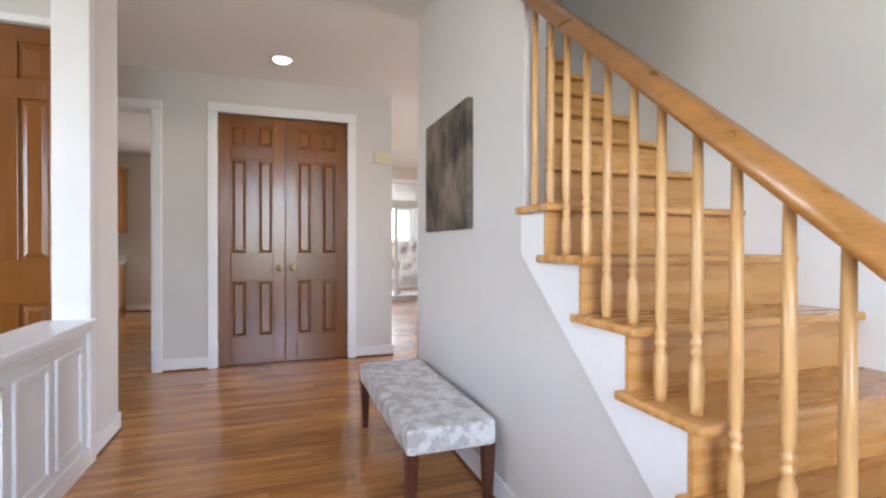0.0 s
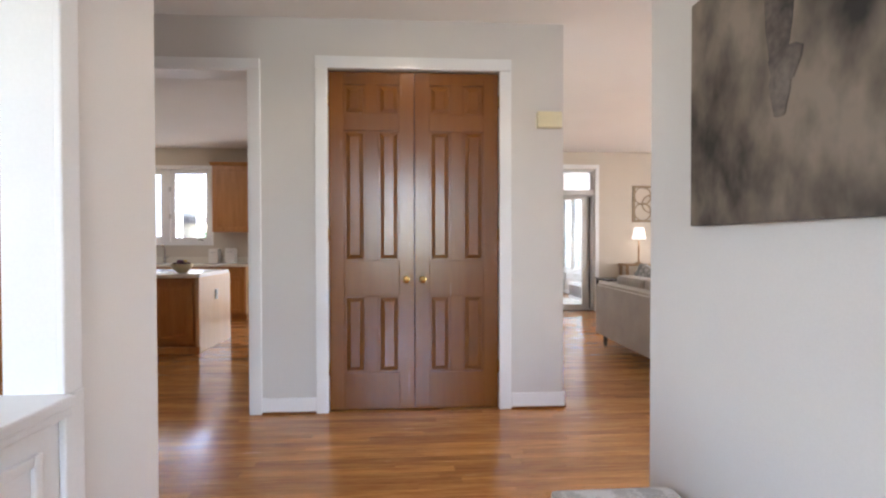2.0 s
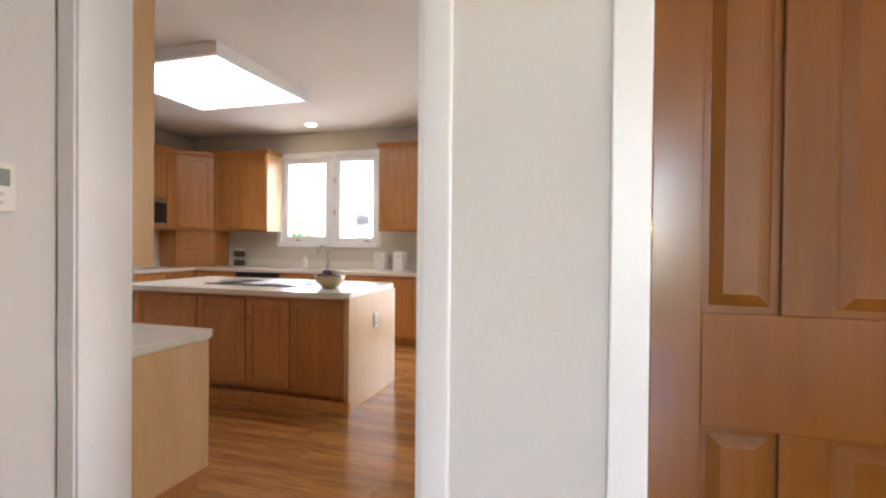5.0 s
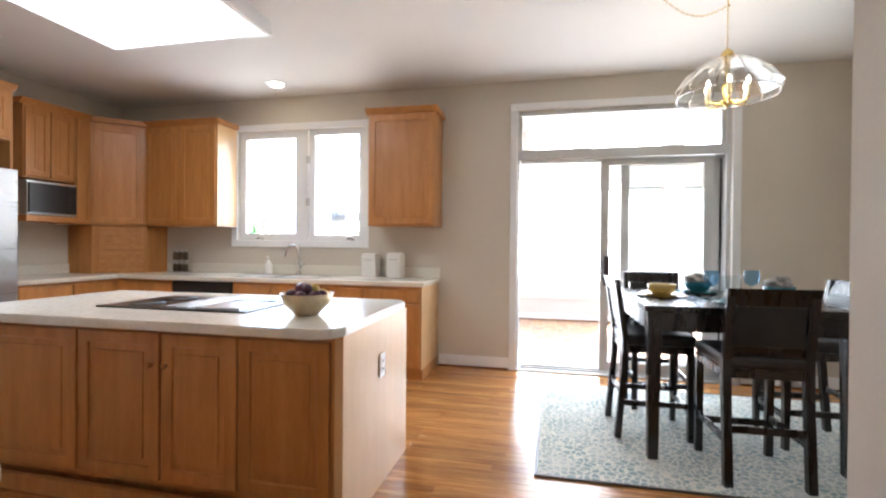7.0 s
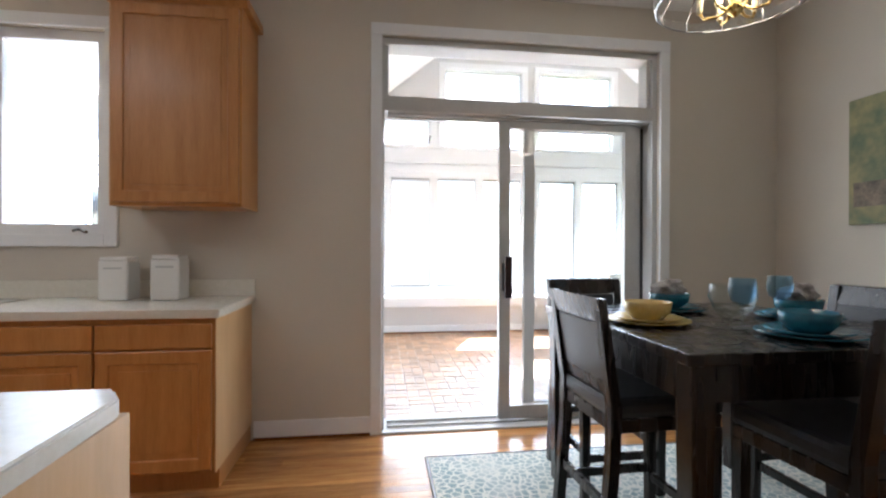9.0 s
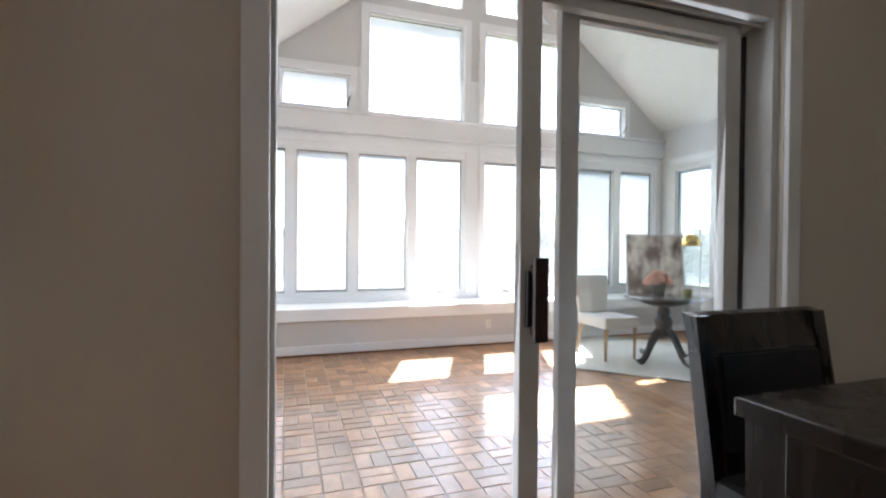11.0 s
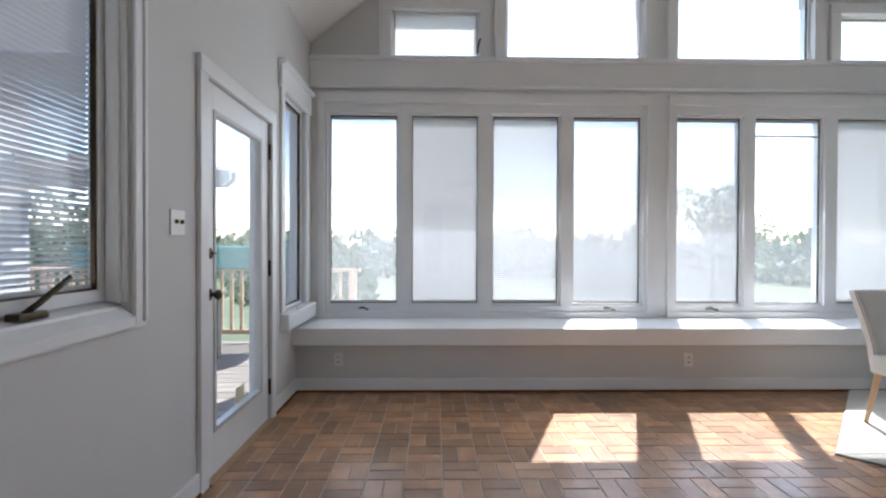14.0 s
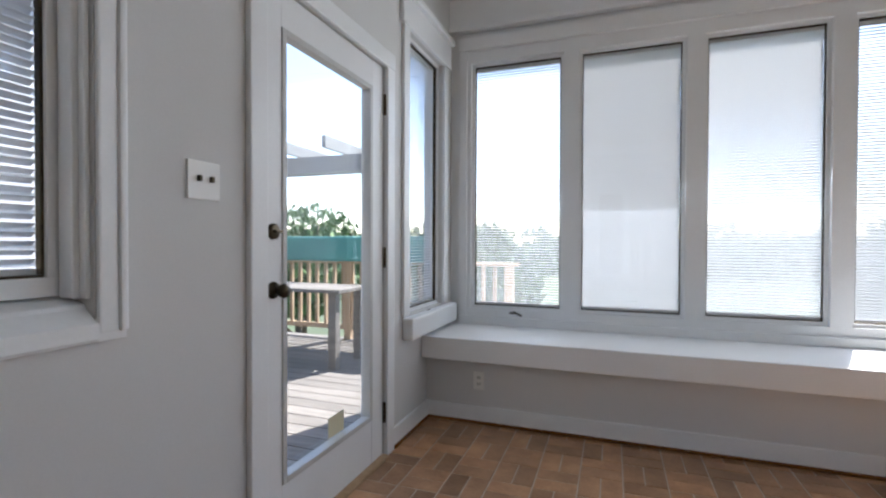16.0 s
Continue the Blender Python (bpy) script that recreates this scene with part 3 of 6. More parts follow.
# ---- doors ----
def panel_leaf(parent, w, h, t, rows, material="door_wood", stile=0.105, gap=0.09):
    """A panelled door leaf: stiles, rails and raised panels; x from 0 to w, face at y = 0 looking to -y."""
    cols = [(stile, (w - gap) / 2), ((w + gap) / 2, w - stile)]
    edges = [v for r in rows for v in r]
    part("stile", box(0, cols[0][0], 0, t, 0, h, 0.003), material, parent)
    part("stile", box(cols[1][1], w, 0, t, 0, h, 0.003), material, parent)
    for z0, z1 in zip([0, *edges[1::2]], [*edges[0::2], h]):
        part("rail", box(cols[0][0], cols[1][1], 0.0006, t - 0.0006, z0, z1, 0.003), material, parent)
    for z0, z1 in rows:
        part("mullion", box(cols[0][1], cols[1][0], 0.0003, t - 0.0003, z0, z1, 0.003), material, parent)
    for z0, z1 in rows:
        for a, b in cols:
            bm = box(a, b, 0.016, t - 0.016, z0, z1)
            for y, s in ((0.016, -1), (t - 0.016, 1)):
                e, m = 0.016, 0.042
                quad = [bm.verts.new((x, y + s * d, z)) for d, k in ((0.001, e), (0.011, m)) for x, z in ((a + k, z0 + k), (b - k, z0 + k), (b - k, z1 - k), (a + k, z1 - k))]
                for i in range(4):
                    j = (i + 1) % 4
                    bm.faces.new((quad[i], quad[j], quad[4 + j], quad[4 + i]))
                bm.faces.new(quad[4:])
            bmesh.ops.recalc_face_normals(bm, faces=bm.faces[:])
            part("panel", bm, material, parent)


def knob(parent, x, z, y=0.0, s=-1, r=0.026, material="brass", name="knob"):
    bm = bmesh.new()
    lathe([(0.0, 0.0), (r * 1.05, 0.0), (r * 1.0, 0.006), (r * 0.4, 0.010), (r * 0.38, 0.028), (r * 0.8, 0.034), (r, 0.046), (r * 0.85, 0.058), (0.0, 0.062)], n=20, bm=bm)
    bmesh.ops.transform(bm, matrix=Matrix.Translation((x, y, z)) @ Matrix.Rotation(radians(90 * -s), 4, "X") @ Matrix.Identity(4), verts=bm.verts[:])
    return part(name, bm, material, parent)


ROWS = [(0.26, 0.81), (1.06, 1.985), (2.10, 2.31)]
for i, x in enumerate((-0.268, 0.337)):
    d = thing("closet_door", "glossy brown six-panel wooden closet door, shut", "door", x, 4.915, 0.012, group="closet doors")
    panel_leaf(d, 0.601, 2.40, 0.038, ROWS)
    knob(d, 0.545 if i == 0 else 0.056, 0.925)
    for hz in (0.25, 1.2, 2.15):
        hx = -0.004 if i == 0 else 0.605
        part("hinge", rod((hx, -0.006, hz), (hx, -0.006, hz + 0.09), 0.007, n=8), "brass", d)
d = thing("side_door", "glossy brown six-panel wooden door, shut", "door", -1.476, 3.342, 0.012)
panel_leaf(d, 0.601, 2.40, 0.038, ROWS)
# dark sheet stands in for the shade in the gaps round the leaves
setting("trim_door_shadow_gap", box(-0.272, 0.942, 4.956, 4.96, 0, 2.42), "dark", "dark sheet behind the closet doors, the shade in their gaps", "closet")


# ---- windows ----
def pane(bm, parent, name="pane", material="glass"):
    ob = part(name, bm, material, parent)
    ob.visible_shadow = False
    return ob


def blind(parent, axis, pos, a0, a1, z0, z1, tilt, bottom=None, pitch=0.019):
    """A slatted blind of one joined sheet of thin slats; bottom: how far it is let down."""
    bm = bmesh.new()
    low = z0 if bottom is None else bottom
    c, s = pitch * 0.56 * math.cos(radians(tilt)), pitch * 0.56 * math.sin(radians(tilt))
    z = z1 - 0.03
    while z > low + 0.02:
        pts = ((-c, -s), (0, 0.0012), (c, s))
        row = []
        for a in (a0, a1):
            row.append([bm.verts.new((a, pos + d, z + h) if axis == "y" else (pos + d, a, z + h)) for d, h in pts])
        for i in (0, 1):
            bm.faces.new((row[0][i], row[1][i], row[1][i + 1], row[0][i + 1]))
        z -= pitch
    ob = tagged(part("slats", bm, "blind", parent), "thin pale blind slats", kind="stuff")
    bm = bmesh.new()
    for za, zb in ((z1 - 0.028, z1 - 0.004), (low, low + 0.018)):
        if axis == "y":
            box(a0, a1, pos - 0.009, pos + 0.009, za, zb, 0.002, bm)
        else:
            box(pos - 0.009, pos + 0.009, a0, a1, za, zb, 0.002, bm)
    part("rail", bm, "blind", parent)
    return ob


def crank(parent, axis, face, out, a, z):
    """A small folding window crank."""
    def p(u, d, h):
        return (a + u, face + out * d, z + h) if axis == "y" else (face + out * d, a + u, z + h)
    bm = bmesh.new()
    pipe([p(-0.035, 0.015, -0.005), p(0, 0.022, 0.006), p(0.04, 0.03, -0.012), p(0.055, 0.05, -0.012)], 0.008, bm=bm)
    lathe([(0, 0), (0.016, 0.0), (0.012, 0.012), (0, 0.016)], p(0, 0.02, -0.006), 10, bm)
    part("crank", bm, "bronze", parent)


def window(name, axis, pos, out, a0, a1, z0, z1, label, depth=0.1, dark=True, cranked=True, slat=None, low=None, sash=0.022, material="trim", hazy=False, inset=0.03, pitch=0.019):
    """A window set in its opening: sash frame, dark gasket, pane, perhaps blind and crank. out: the way into the room."""
    w = tagged(new(name), label, "window", kind="structure")
    f0, f1 = sorted((pos - out * inset, pos - out * (inset + 0.045)))

    def ring(bm, t0, t1, k0, k1):
        for ua, ub, za, zb in ((a0 + k0, a1 - k0, z1 - k1, z1 - k0), (a0 + k0, a1 - k0, z0 + k0, z0 + k1), (a0 + k0, a0 + k1, z0 + k1, z1 - k1), (a1 - k1, a1 - k0, z0 + k1, z1 - k1)):
            if axis == "y":
                box(ua, ub, t0, t1, za, zb, 0.002, bm)
            else:
                box(t0, t1, ua, ub, za, zb, 0.002, bm)
        return bm
    part("window_frame", ring(bmesh.new(), f0, f1, -0.001, sash), material, w)
    if dark:
        part("gasket", ring(bmesh.new(), f0 + 0.012, f1 - 0.012, sash - 0.002, sash + 0.007), "bronze", w)
    g = (f0 + f1) / 2
    k = sash + 0.003
    pane(box(a0 + k, a1 - k, g - 0.002, g + 0.002, z0 + k, z1 - k) if axis == "y" else box(g - 0.002, g + 0.002, a0 + k, a1 - k, z0 + k, z1 - k), w)
    # added sheet outside the pane that washes out the view like glare
    if hazy:
        part("insect_screen", box(a0 + k, a1 - k, f1 + 0.012, f1 + 0.0125, z0 + k, z1 - k) if axis == "y" else box(f0 - 0.0125 if out > 0 else f1 + 0.012, f0 - 0.012 if out > 0 else f1 + 0.0125, a0 + k, a1 - k, z0 + k, z1 - k), "haze", w)
    if slat is not None:
        blind(w, axis, g - out * 0.014, a0 + k + 0.004, a1 - k - 0.004, z0 + k, z1 - k, slat, low, pitch)
    if cranked:
        crank(w, axis, pos, out, (a0 + a1) / 2, z0 - 0.018)
    return w


SLATS = [(-14, None), (-64, None), (-44, None), (50, None), (48, None), (35, 2.14), (-58, None), (-50, None)]
for i, ((a, b), (tilt, low)) in enumerate(zip(WIN, SLATS)):
    window("window_%d" % (i + 1), "y", YW, -1, a, b, ZW0, ZW1, "white casement window with a slatted blind", slat=tilt, low=low, cranked=i in (0, 3, 4, 7), hazy=True)
window("window_9", "y", YW, -1, *UP[0], "small white awning window under the vault", cranked=False)
window("window_10", "y", YW, -1, *UP[1], "large fixed gable window with a drawn white shade", cranked=False)
window("window_11", "y", YW, -1, *UP[2], "large fixed gable window, clear", cranked=False)
window("window_12", "y", YW, -1, *UP[3], "small white awning window under the vault", cranked=False)
for i, (x, z) in enumerate(((-0.70, 2.93), (3.575, 2.93))):
    c = bpy.data.objects["window_9" if i == 0 else "window_12"]
    part("latch", pipe([(x, YW - 0.012, z - 0.03), (x, YW - 0.035, z), (x + 0.01, YW - 0.06, z + 0.05), (x + 0.025, YW - 0.055, z + 0.085)], 0.009), "bronze", c)
bm = box(UP[1][0] + 0.03, UP[1][1] - 0.03, YW + 0.030, YW + 0.033, 2.905, 4.10)
tagged(part("roller_shade", bm, "shade"), "drawn white translucent roller shade in the gable window", "shade")
# added sheet: keeps the awning window's sun patch off the west wall
bm = box(UP[0][0] + 0.03, UP[0][1] - 0.03, YW + 0.030, YW + 0.033, UP[0][2] + 0.03, UP[0][3] - 0.03)
tagged(part("roller_shade", bm, "shade"), "small white translucent sheet added in the awning window against a sun patch", "shade")
for i, (a0, a1, top) in enumerate(((-0.2, 0.875, 5.26), (1.23, 2.28, 5.24))):
    w = tagged(new("window_%d" % (13 + i)), "slanted fixed window under the ridge", "window", kind="structure")
    pts = [(a0, 4.40), (a1, 4.40), (a1, top)] if i == 0 else [(a0, 4.40), (a1, 4.40), (a0, top)]
    pane(prism(pts, "y", YW + 0.05, YW + 0.054), w)
    # added sheet that stops the sun coming through the slanted pane
    part("shade", prism(pts, "y", YW + 0.02, YW + 0.023), "shade", w, "white sheet added to keep a sun patch off the floor")
for i, (a, b, t) in enumerate(((13.43, 14.09, -30), (12.66, 13.32, -14), (11.75, 12.41, -14), (10.98, 11.64, -14))):
    window("window_%d" % (15 + i), "x", XR, -1, a, b, 0.505, 2.335, "white casement window with an open slatted blind", slat=t, cranked=i in (1, 2), hazy=True)
bm = strip(bmesh.new(), "x", XR, -0.03, 10.9, 14.17, 2.42, 2.52, 0.006)
for a, b in ((13.30, 13.45), (12.39, 12.68), (11.62, 11.77)):
    strip(bm, "x", XR, -0.02, a + 0.02, b - 0.02, 0.45, 2.42, 0.005)
strip(bm, "x", XR, -0.05, 10.9, 14.17, 0.41, 0.47, 0.008)
setting("trim_east_windows", bm, "trim", "white trim round the east windows", "trim")
window("window_19", "x", XL, 1, 10.552, 11.763, 0.866, 2.518, "white casement window with a lowered slatted blind", slat=31, cranked=False, sash=0.045, inset=0.09, pitch=0.021, hazy=True)
c = bpy.data.objects["window_19"]
bm = pipe([(XL - 0.055, 11.35, 0.872), (XL - 0.05, 11.39, 0.895), (XL - 0.045, 11.47, 0.945), (XL - 0.04, 11.51, 0.972)], 0.010)
box(XL - 0.08, XL - 0.035, 11.31, 11.42, 0.853, 0.876, 0.006, bm)
part("crank", bm, "bronze", c, "folded bronze crank")
window("window_20", "x", XL, 1, 13.57, 14.18, 0.56, 2.27, "narrow white side window with an open blind", slat=-12, cranked=True, hazy=True)
w = window("window_21", "y", YB, -1, -4.53, -3.775, 1.23, 2.41, "white kitchen casement window", dark=False, cranked=False, sash=0.075)
window("window_22", "y", YB, -1, -3.69, -3.07, 1.23, 2.41, "white kitchen casement window", dark=False, cranked=False, sash=0.06)
bm = box(-3.775, -3.69, YB + 0.0, YB + 0.075, 1.23, 2.41, 0.004)
setting("trim_window_mullion", bm, "trim", "white window mullion", "trim")
for z in (1.60, 2.05):
    part("latch", box(-3.71, -3.675, YB - 0.012, YB + 0.01, z, z + 0.08, 0.004), "frame_grey", bpy.data.objects["window_22"])
crank(bpy.data.objects["window_21"], "y", YB, -1, -4.25, 1.255)
crank(bpy.data.objects["window_22"], "y", YB, -1, -3.2, 1.255)
window("window_23", "y", YB, -1, 5.6, 6.7, 0.8, 2.48, "white family room window", dark=False, cranked=False, sash=0.05)
window("window_27", "x", 7.0, -1, 3.5, 5.1, 0.85, 2.35, "white family room side window", dark=False, cranked=False, sash=0.05)
# unseen windows, added where the dining, front and stair lamps stand
window("window_24", "x", -4.1, 1, 0.3, 2.1, 0.7, 2.4, "unseen dining room window added for its daylight lamp", dark=False, cranked=False, sash=0.05)
window("window_25", "y", -2.2, 1, -0.65, 1.15, 0.3, 2.6, "unseen front window added for the hall's daylight lamp", dark=False, cranked=False, sash=0.05)
window("window_26", "y", -2.2, 1, 1.35, 2.1, 3.2, 4.8, "unseen high window added for the stair's daylight lamp", dark=False, cranked=False, sash=0.05)


def slider(name, x0, x1, sunny, label):
    """A two-panel sliding glass door under a transom; x0 to x1 is the opening, the sliding leaf stands open behind the fixed one."""
    s = tagged(new(name), label, "sliding door", kind="structure")
    f = 0.035
    bm = bmesh.new()
    for a, b, c, d in ((x0, x0 + 0.014, 0.012, 2.48), (x1 - f, x1, 0.012, 2.48)):
        box(a, b, YB + 0.02, YS - 0.005, c, d, 0.003, bm)
    box(x0 + 0.014, x1 - f, YB + 0.02, YS - 0.005, 2.44, 2.478, 0.003, bm)
    box(x0 + 0.014, x1 - f, YB + 0.015, YS - 0.003, 2.02, 2.11, 0.004, bm)
    for y in (YB + 0.06, YB + 0.145):
        box(x0 + f, x1 - f, y, y + 0.012, 2.005, 2.02, 0.001, bm)
        box(x0 + f, x1 - f, y, y + 0.012, 0.012, 0.024, 0.001, bm)
    part("frame", bm, "frame_grey", s)
    bm = box(x0 + 0.014, x0 + 0.04, YB + 0.05, YB + 0.075, 2.11, 2.44, 0.002)
    box(x1 - f - 0.025, x1 - f, YB + 0.05, YB + 0.075, 2.11, 2.44, 0.002, bm)
    part("transom_frame", bm, "frame_grey", s)
    pane(box(x0 + 0.014, x1 - f, YB + 0.06, YB + 0.065, 2.11, 2.44), s, "transom_pane")
    for nm, a, b, y0, y1, mat, tint in (("sliding_leaf", x0 + 0.77, x1 - 0.12, YB + 0.085, YB + 0.125, "frame_grey", "glass"), ("fixed_leaf", x0 + 0.96, x1 - f, YB + 0.15, YB + 0.185, "frame_grey", "tinted")):
        w = 0.075
        bm = box(a, a + w, y0, y1, 0.024, 2.005, 0.004)
        box(b - w, b, y0, y1, 0.024, 2.005, 0.004, bm)
        box(a + w, b - w, y0 + 0.001, y1 - 0.001, 1.955, 2.005, 0.003, bm)
        box(a + w, b - w, y0 + 0.001, y1 - 0.001, 0.024, 0.11, 0.003, bm)
        leaf = part(nm, bm, mat, s)
        pane(box(a + w - 0.006, b - w + 0.006, (y0 + y1) / 2 - 0.002, (y0 + y1) / 2 + 0.002, 0.104, 1.961), leaf, "pane", tint)
        if nm == "sliding_leaf":
            part("lock_box", box(a + 0.018, a + w - 0.004, y0 - 0.018, y0 + 0.001, 0.875, 1.06, 0.004), "dark", leaf)
            bm = box(a + 0.026, a + w + 0.002, y0 - 0.055, y0 - 0.035, 0.83, 1.105, 0.006)
            box(a + 0.03, a + w - 0.002, y0 - 0.036, y0 - 0.016, 0.85, 0.88, 0.003, bm)
            box(a + 0.03, a + w - 0.002, y0 - 0.036, y0 - 0.016, 1.05, 1.08, 0.003, bm)
            part("grip", bm, "wine_dark", leaf, "dark reddish pull grip")
        else:
            bm = box(b - 0.012, b - 0.002, y0 - 0.02, y0 - 0.002, 0.03, 2.0, 0.002)
            part("weather_strip", bm, "dark", leaf)
    return s


slider("door_1", -1.49, 0.36, True, "aluminium sliding glass door with a transom, standing open")
slider("door_2", 1.62, 3.48, True, "aluminium sliding glass door with a transom")


# ---- deck door ----
d = tagged(new("door_3"), "white glazed door to the deck, shut", "door", kind="structure")
bm = bmesh.new()
box(XL - 0.05, XL - 0.006, 12.345, 12.445, SUNF + 0.01, 1.935, 0.003, bm)
box(XL - 0.05, XL - 0.006, 13.145, 13.265, SUNF + 0.01, 1.935, 0.003, bm)
box(XL - 0.05, XL - 0.0065, 12.445, 13.145, 1.80, 1.935, 0.003, bm)
box(XL - 0.05, XL - 0.0065, 12.445, 13.145, SUNF + 0.01, 0.075, 0.003, bm)
part("leaf", bm, "trim", d)
bm = bmesh.new()
for a, b, c, e in ((12.445, 12.470, 0.075, 1.80), (13.120, 13.145, 0.075, 1.80), (12.470, 13.120, 1.775, 1.80), (12.470, 13.120, 0.075, 0.10)):
    box(XL - 0.045, XL - 0.0, a, b, c, e, 0.004, bm)
part("glazing_bead", bm, "frame_grey", d)
pane(box(XL - 0.044, XL - 0.040, 12.46, 13.13, 0.09, 1.79), d)
for z, nm in ((0.82, "knob"), (1.035, "deadbolt")):
    bm = bmesh.new()
    if nm == "knob":
        lathe([(0, 0), (0.032, 0), (0.030, 0.008), (0.012, 0.012), (0.011, 0.03), (0.024, 0.038), (0.028, 0.052), (0.020, 0.064), (0, 0.067)], n=18, bm=bm)
    else:
        lathe([(0, 0), (0.03, 0), (0.028, 0.012), (0.02, 0.016), (0, 0.017)], n=18, bm=bm)
        box(-0.006, 0.006, -0.02, 0.02, 0.016, 0.034, 0.003, bm)
    bmesh.ops.transform(bm, matrix=Matrix.Translation((XL - 0.006, 12.395, z)) @ Matrix.Rotation(radians(90), 4, "Y"), verts=bm.verts[:])
    part(nm, bm, "bronze", d)
for z in (0.02, 0.86, 1.68):
    part("hinge", rod((XL + 0.004, 13.268, z), (XL + 0.004, 13.268, z + 0.11), 0.009, n=8), "bronze", d)
part("sticker", box(XL - 0.0395, XL - 0.0385, 12.80, 12.93, 0.105, 0.20), "ivory", d, "small pale sticker on the glass")
setting("threshold_deck", box(XL - 0.12, XL + 0.035, 12.34, 13.27, SUNF - 0.01, SUNF + 0.012, 0.004), "leg_wood", "wooden door sill", "threshold")


# ---- stairs ----
RISE, RUN, NX0, NX1 = 0.188, 0.2175, 1.22, 2.17
st = tagged(new("staircase"), "honey oak staircase with a white stringer and turned balusters", "staircase", kind="structure")


def nose(n):
    return 1.037 + (n - 5) * RUN


for n in range(1, 16):
    y, z = nose(n), n * RISE
    x0 = 1.175 if n <= 7 else 1.32
    bm = box(x0, NX1, y, min(y + RUN + 0.078, 1.7145) if n <= 7 else y + RUN + 0.078, z - 0.028, z, 0.010)
    part("tread", bm, "stair_wood", st)
    part("riser", box(1.204 if n <= 7 else 1.32, NX1, y + 0.048, y + 0.065, z - RISE, z - 0.029, 0.001), "stair_wood", st)
YT = 1.7148
line = [(nose(1) + 0.066, 0.0)]
for n in range(1, 8):
    line += [(nose(n) + 0.066, n * RISE - 0.029), (min(nose(n + 1) + 0.066, YT), n * RISE - 0.029)]


def low_edge(y):
    return 1.205 + 0.876 * (y - 1.8)


y_low = 1.8 - 1.205 / 0.876
part("wall_under_stairs", prism(line + [(YT, 0.0)], "x", 1.242, 1.30), "wall_hall", st)
part("stringer", prism(line + [(YT, low_edge(YT)), (y_low, 0.0)], "x", 1.206, 1.240), "trim", st)
part("wall_side_lower", prism([(y_low + 0.006, 0), (YT, low_edge(YT) - 0.006), (YT, 0)], "x", 1.22, 1.2405), "wall_hall", st)
part("skirt", prism([(nose(1) - 0.1, 0.0), (nose(1) - 0.1, 0.30), (nose(14), 14 * RISE + 0.22), (nose(14), 14 * RISE - 0.2), (nose(2), 0.0)], "x", 2.145, 2.168), "trim", st)


def baluster(x, y, z0, z1):
    h = z1 - z0
    bm = lathe([(0.015, 0.0), (0.0155, 0.02), (0.0175, 0.06), (0.0165, 0.115), (0.0095, 0.138), (0.0145, 0.146), (0.0145, 0.156), (0.0085, 0.162), (0.0145, 0.170), (0.0145, 0.18), (0.0095, 0.188),
                (0.0145, 0.21), (0.0150, 0.26), (0.0140, h * 0.6), (0.0115, h)], n=14)
    bmesh.ops.translate(bm, vec=(x, y, z0), verts=bm.verts[:])
    part("baluster", bm, "baluster_wood", st)


def rail_z(y):
    return (y - nose(1)) / RUN * RISE + RISE + 0.665


for n in range(1, 8):
    for dy in (0.068, 0.182):
        y = nose(n) + dy
        if y < 1.70:
            baluster(1.235, y, n * RISE, rail_z(y) - 0.02)
bm = bmesh.new()
ya, yb = nose(1) - 0.10, 1.715
prof = [(-0.03, -0.028), (0.03, -0.028), (0.032, -0.005), (0.026, 0.022), (0.012, 0.034), (-0.012, 0.034), (-0.026, 0.022), (-0.032, -0.005)]
rings = [[bm.verts.new((1.235 + u, y, rail_z(y) + v * 1.25)) for u, v in prof] for y in (ya, yb)]
for k in range(8):
    bm.faces.new((rings[0][k], rings[0][(k + 1) % 8], rings[1][(k + 1) % 8], rings[1][k])).smooth = True
bm.faces.new(rings[0][::-1])
bm.faces.new(rings[1])
part("handrail", bm, "rail_wood", st, "rounded oak handrail")
bm = box(1.19, 1.28, nose(1) - 0.15, nose(1) - 0.06, 0, 0.93, 0.006)
lathe([(0.06, 0), (0.062, 0.02), (0.045, 0.03), (0.05, 0.06), (0.03, 0.09), (0, 0.1)], (1.235, nose(1) - 0.105, 0.93), 16, bm)
part("newel_post", bm, "rail_wood", st)


# ---- hall things ----
t = thing("picture", "abstract canvas in greys and browns on the wall", "picture", 1.219, 2.245, 1.25)
part("canvas", box(-0.035, 0, 0, 0.715, 0, 0.675, 0.004), surf("abstract_paint", (0.018, 0.015, 0.014), (0.23, 0.185, 0.145), 2.6, 0.6, bump=0.3, stretch=(1, 1.7, 1.1), fine=8, spread=0.12), t)
bm = bmesh.new()
for (y, z), (ry, rz) in (((0.36, 0.30), (0.030, 0.07)), ((0.365, 0.46), (0.040, 0.15)), ((0.345, 0.36), (0.045, 0.05))):
    ps = [(y + ry * math.cos(a) * (1 + 0.25 * math.sin(3 * a)), z + rz * math.sin(a) * (1 + 0.2 * math.cos(2 * a))) for a in [k * math.tau / 14 for k in range(14)]]
    prism(ps, "x", -0.0375 - 0.0005 * len(bm.verts) / 28, -0.034, bm=bm)
part("dark_figure", bm, surf("dark_paint", (0.025, 0.02, 0.02), (0.17, 0.14, 0.12), 9, 0.6, bump=0.3), t, "dark abstract brush shape")

t = thing("bench", "upholstered bench in grey and white patterned fabric with dark legs", "bench", 0.97, 2.41, 0)
bm = box(-0.205, 0.205, -0.545, 0.635, 0.29, 0.405, 0.028)
part("cushion", bm, "bench_cloth", t)
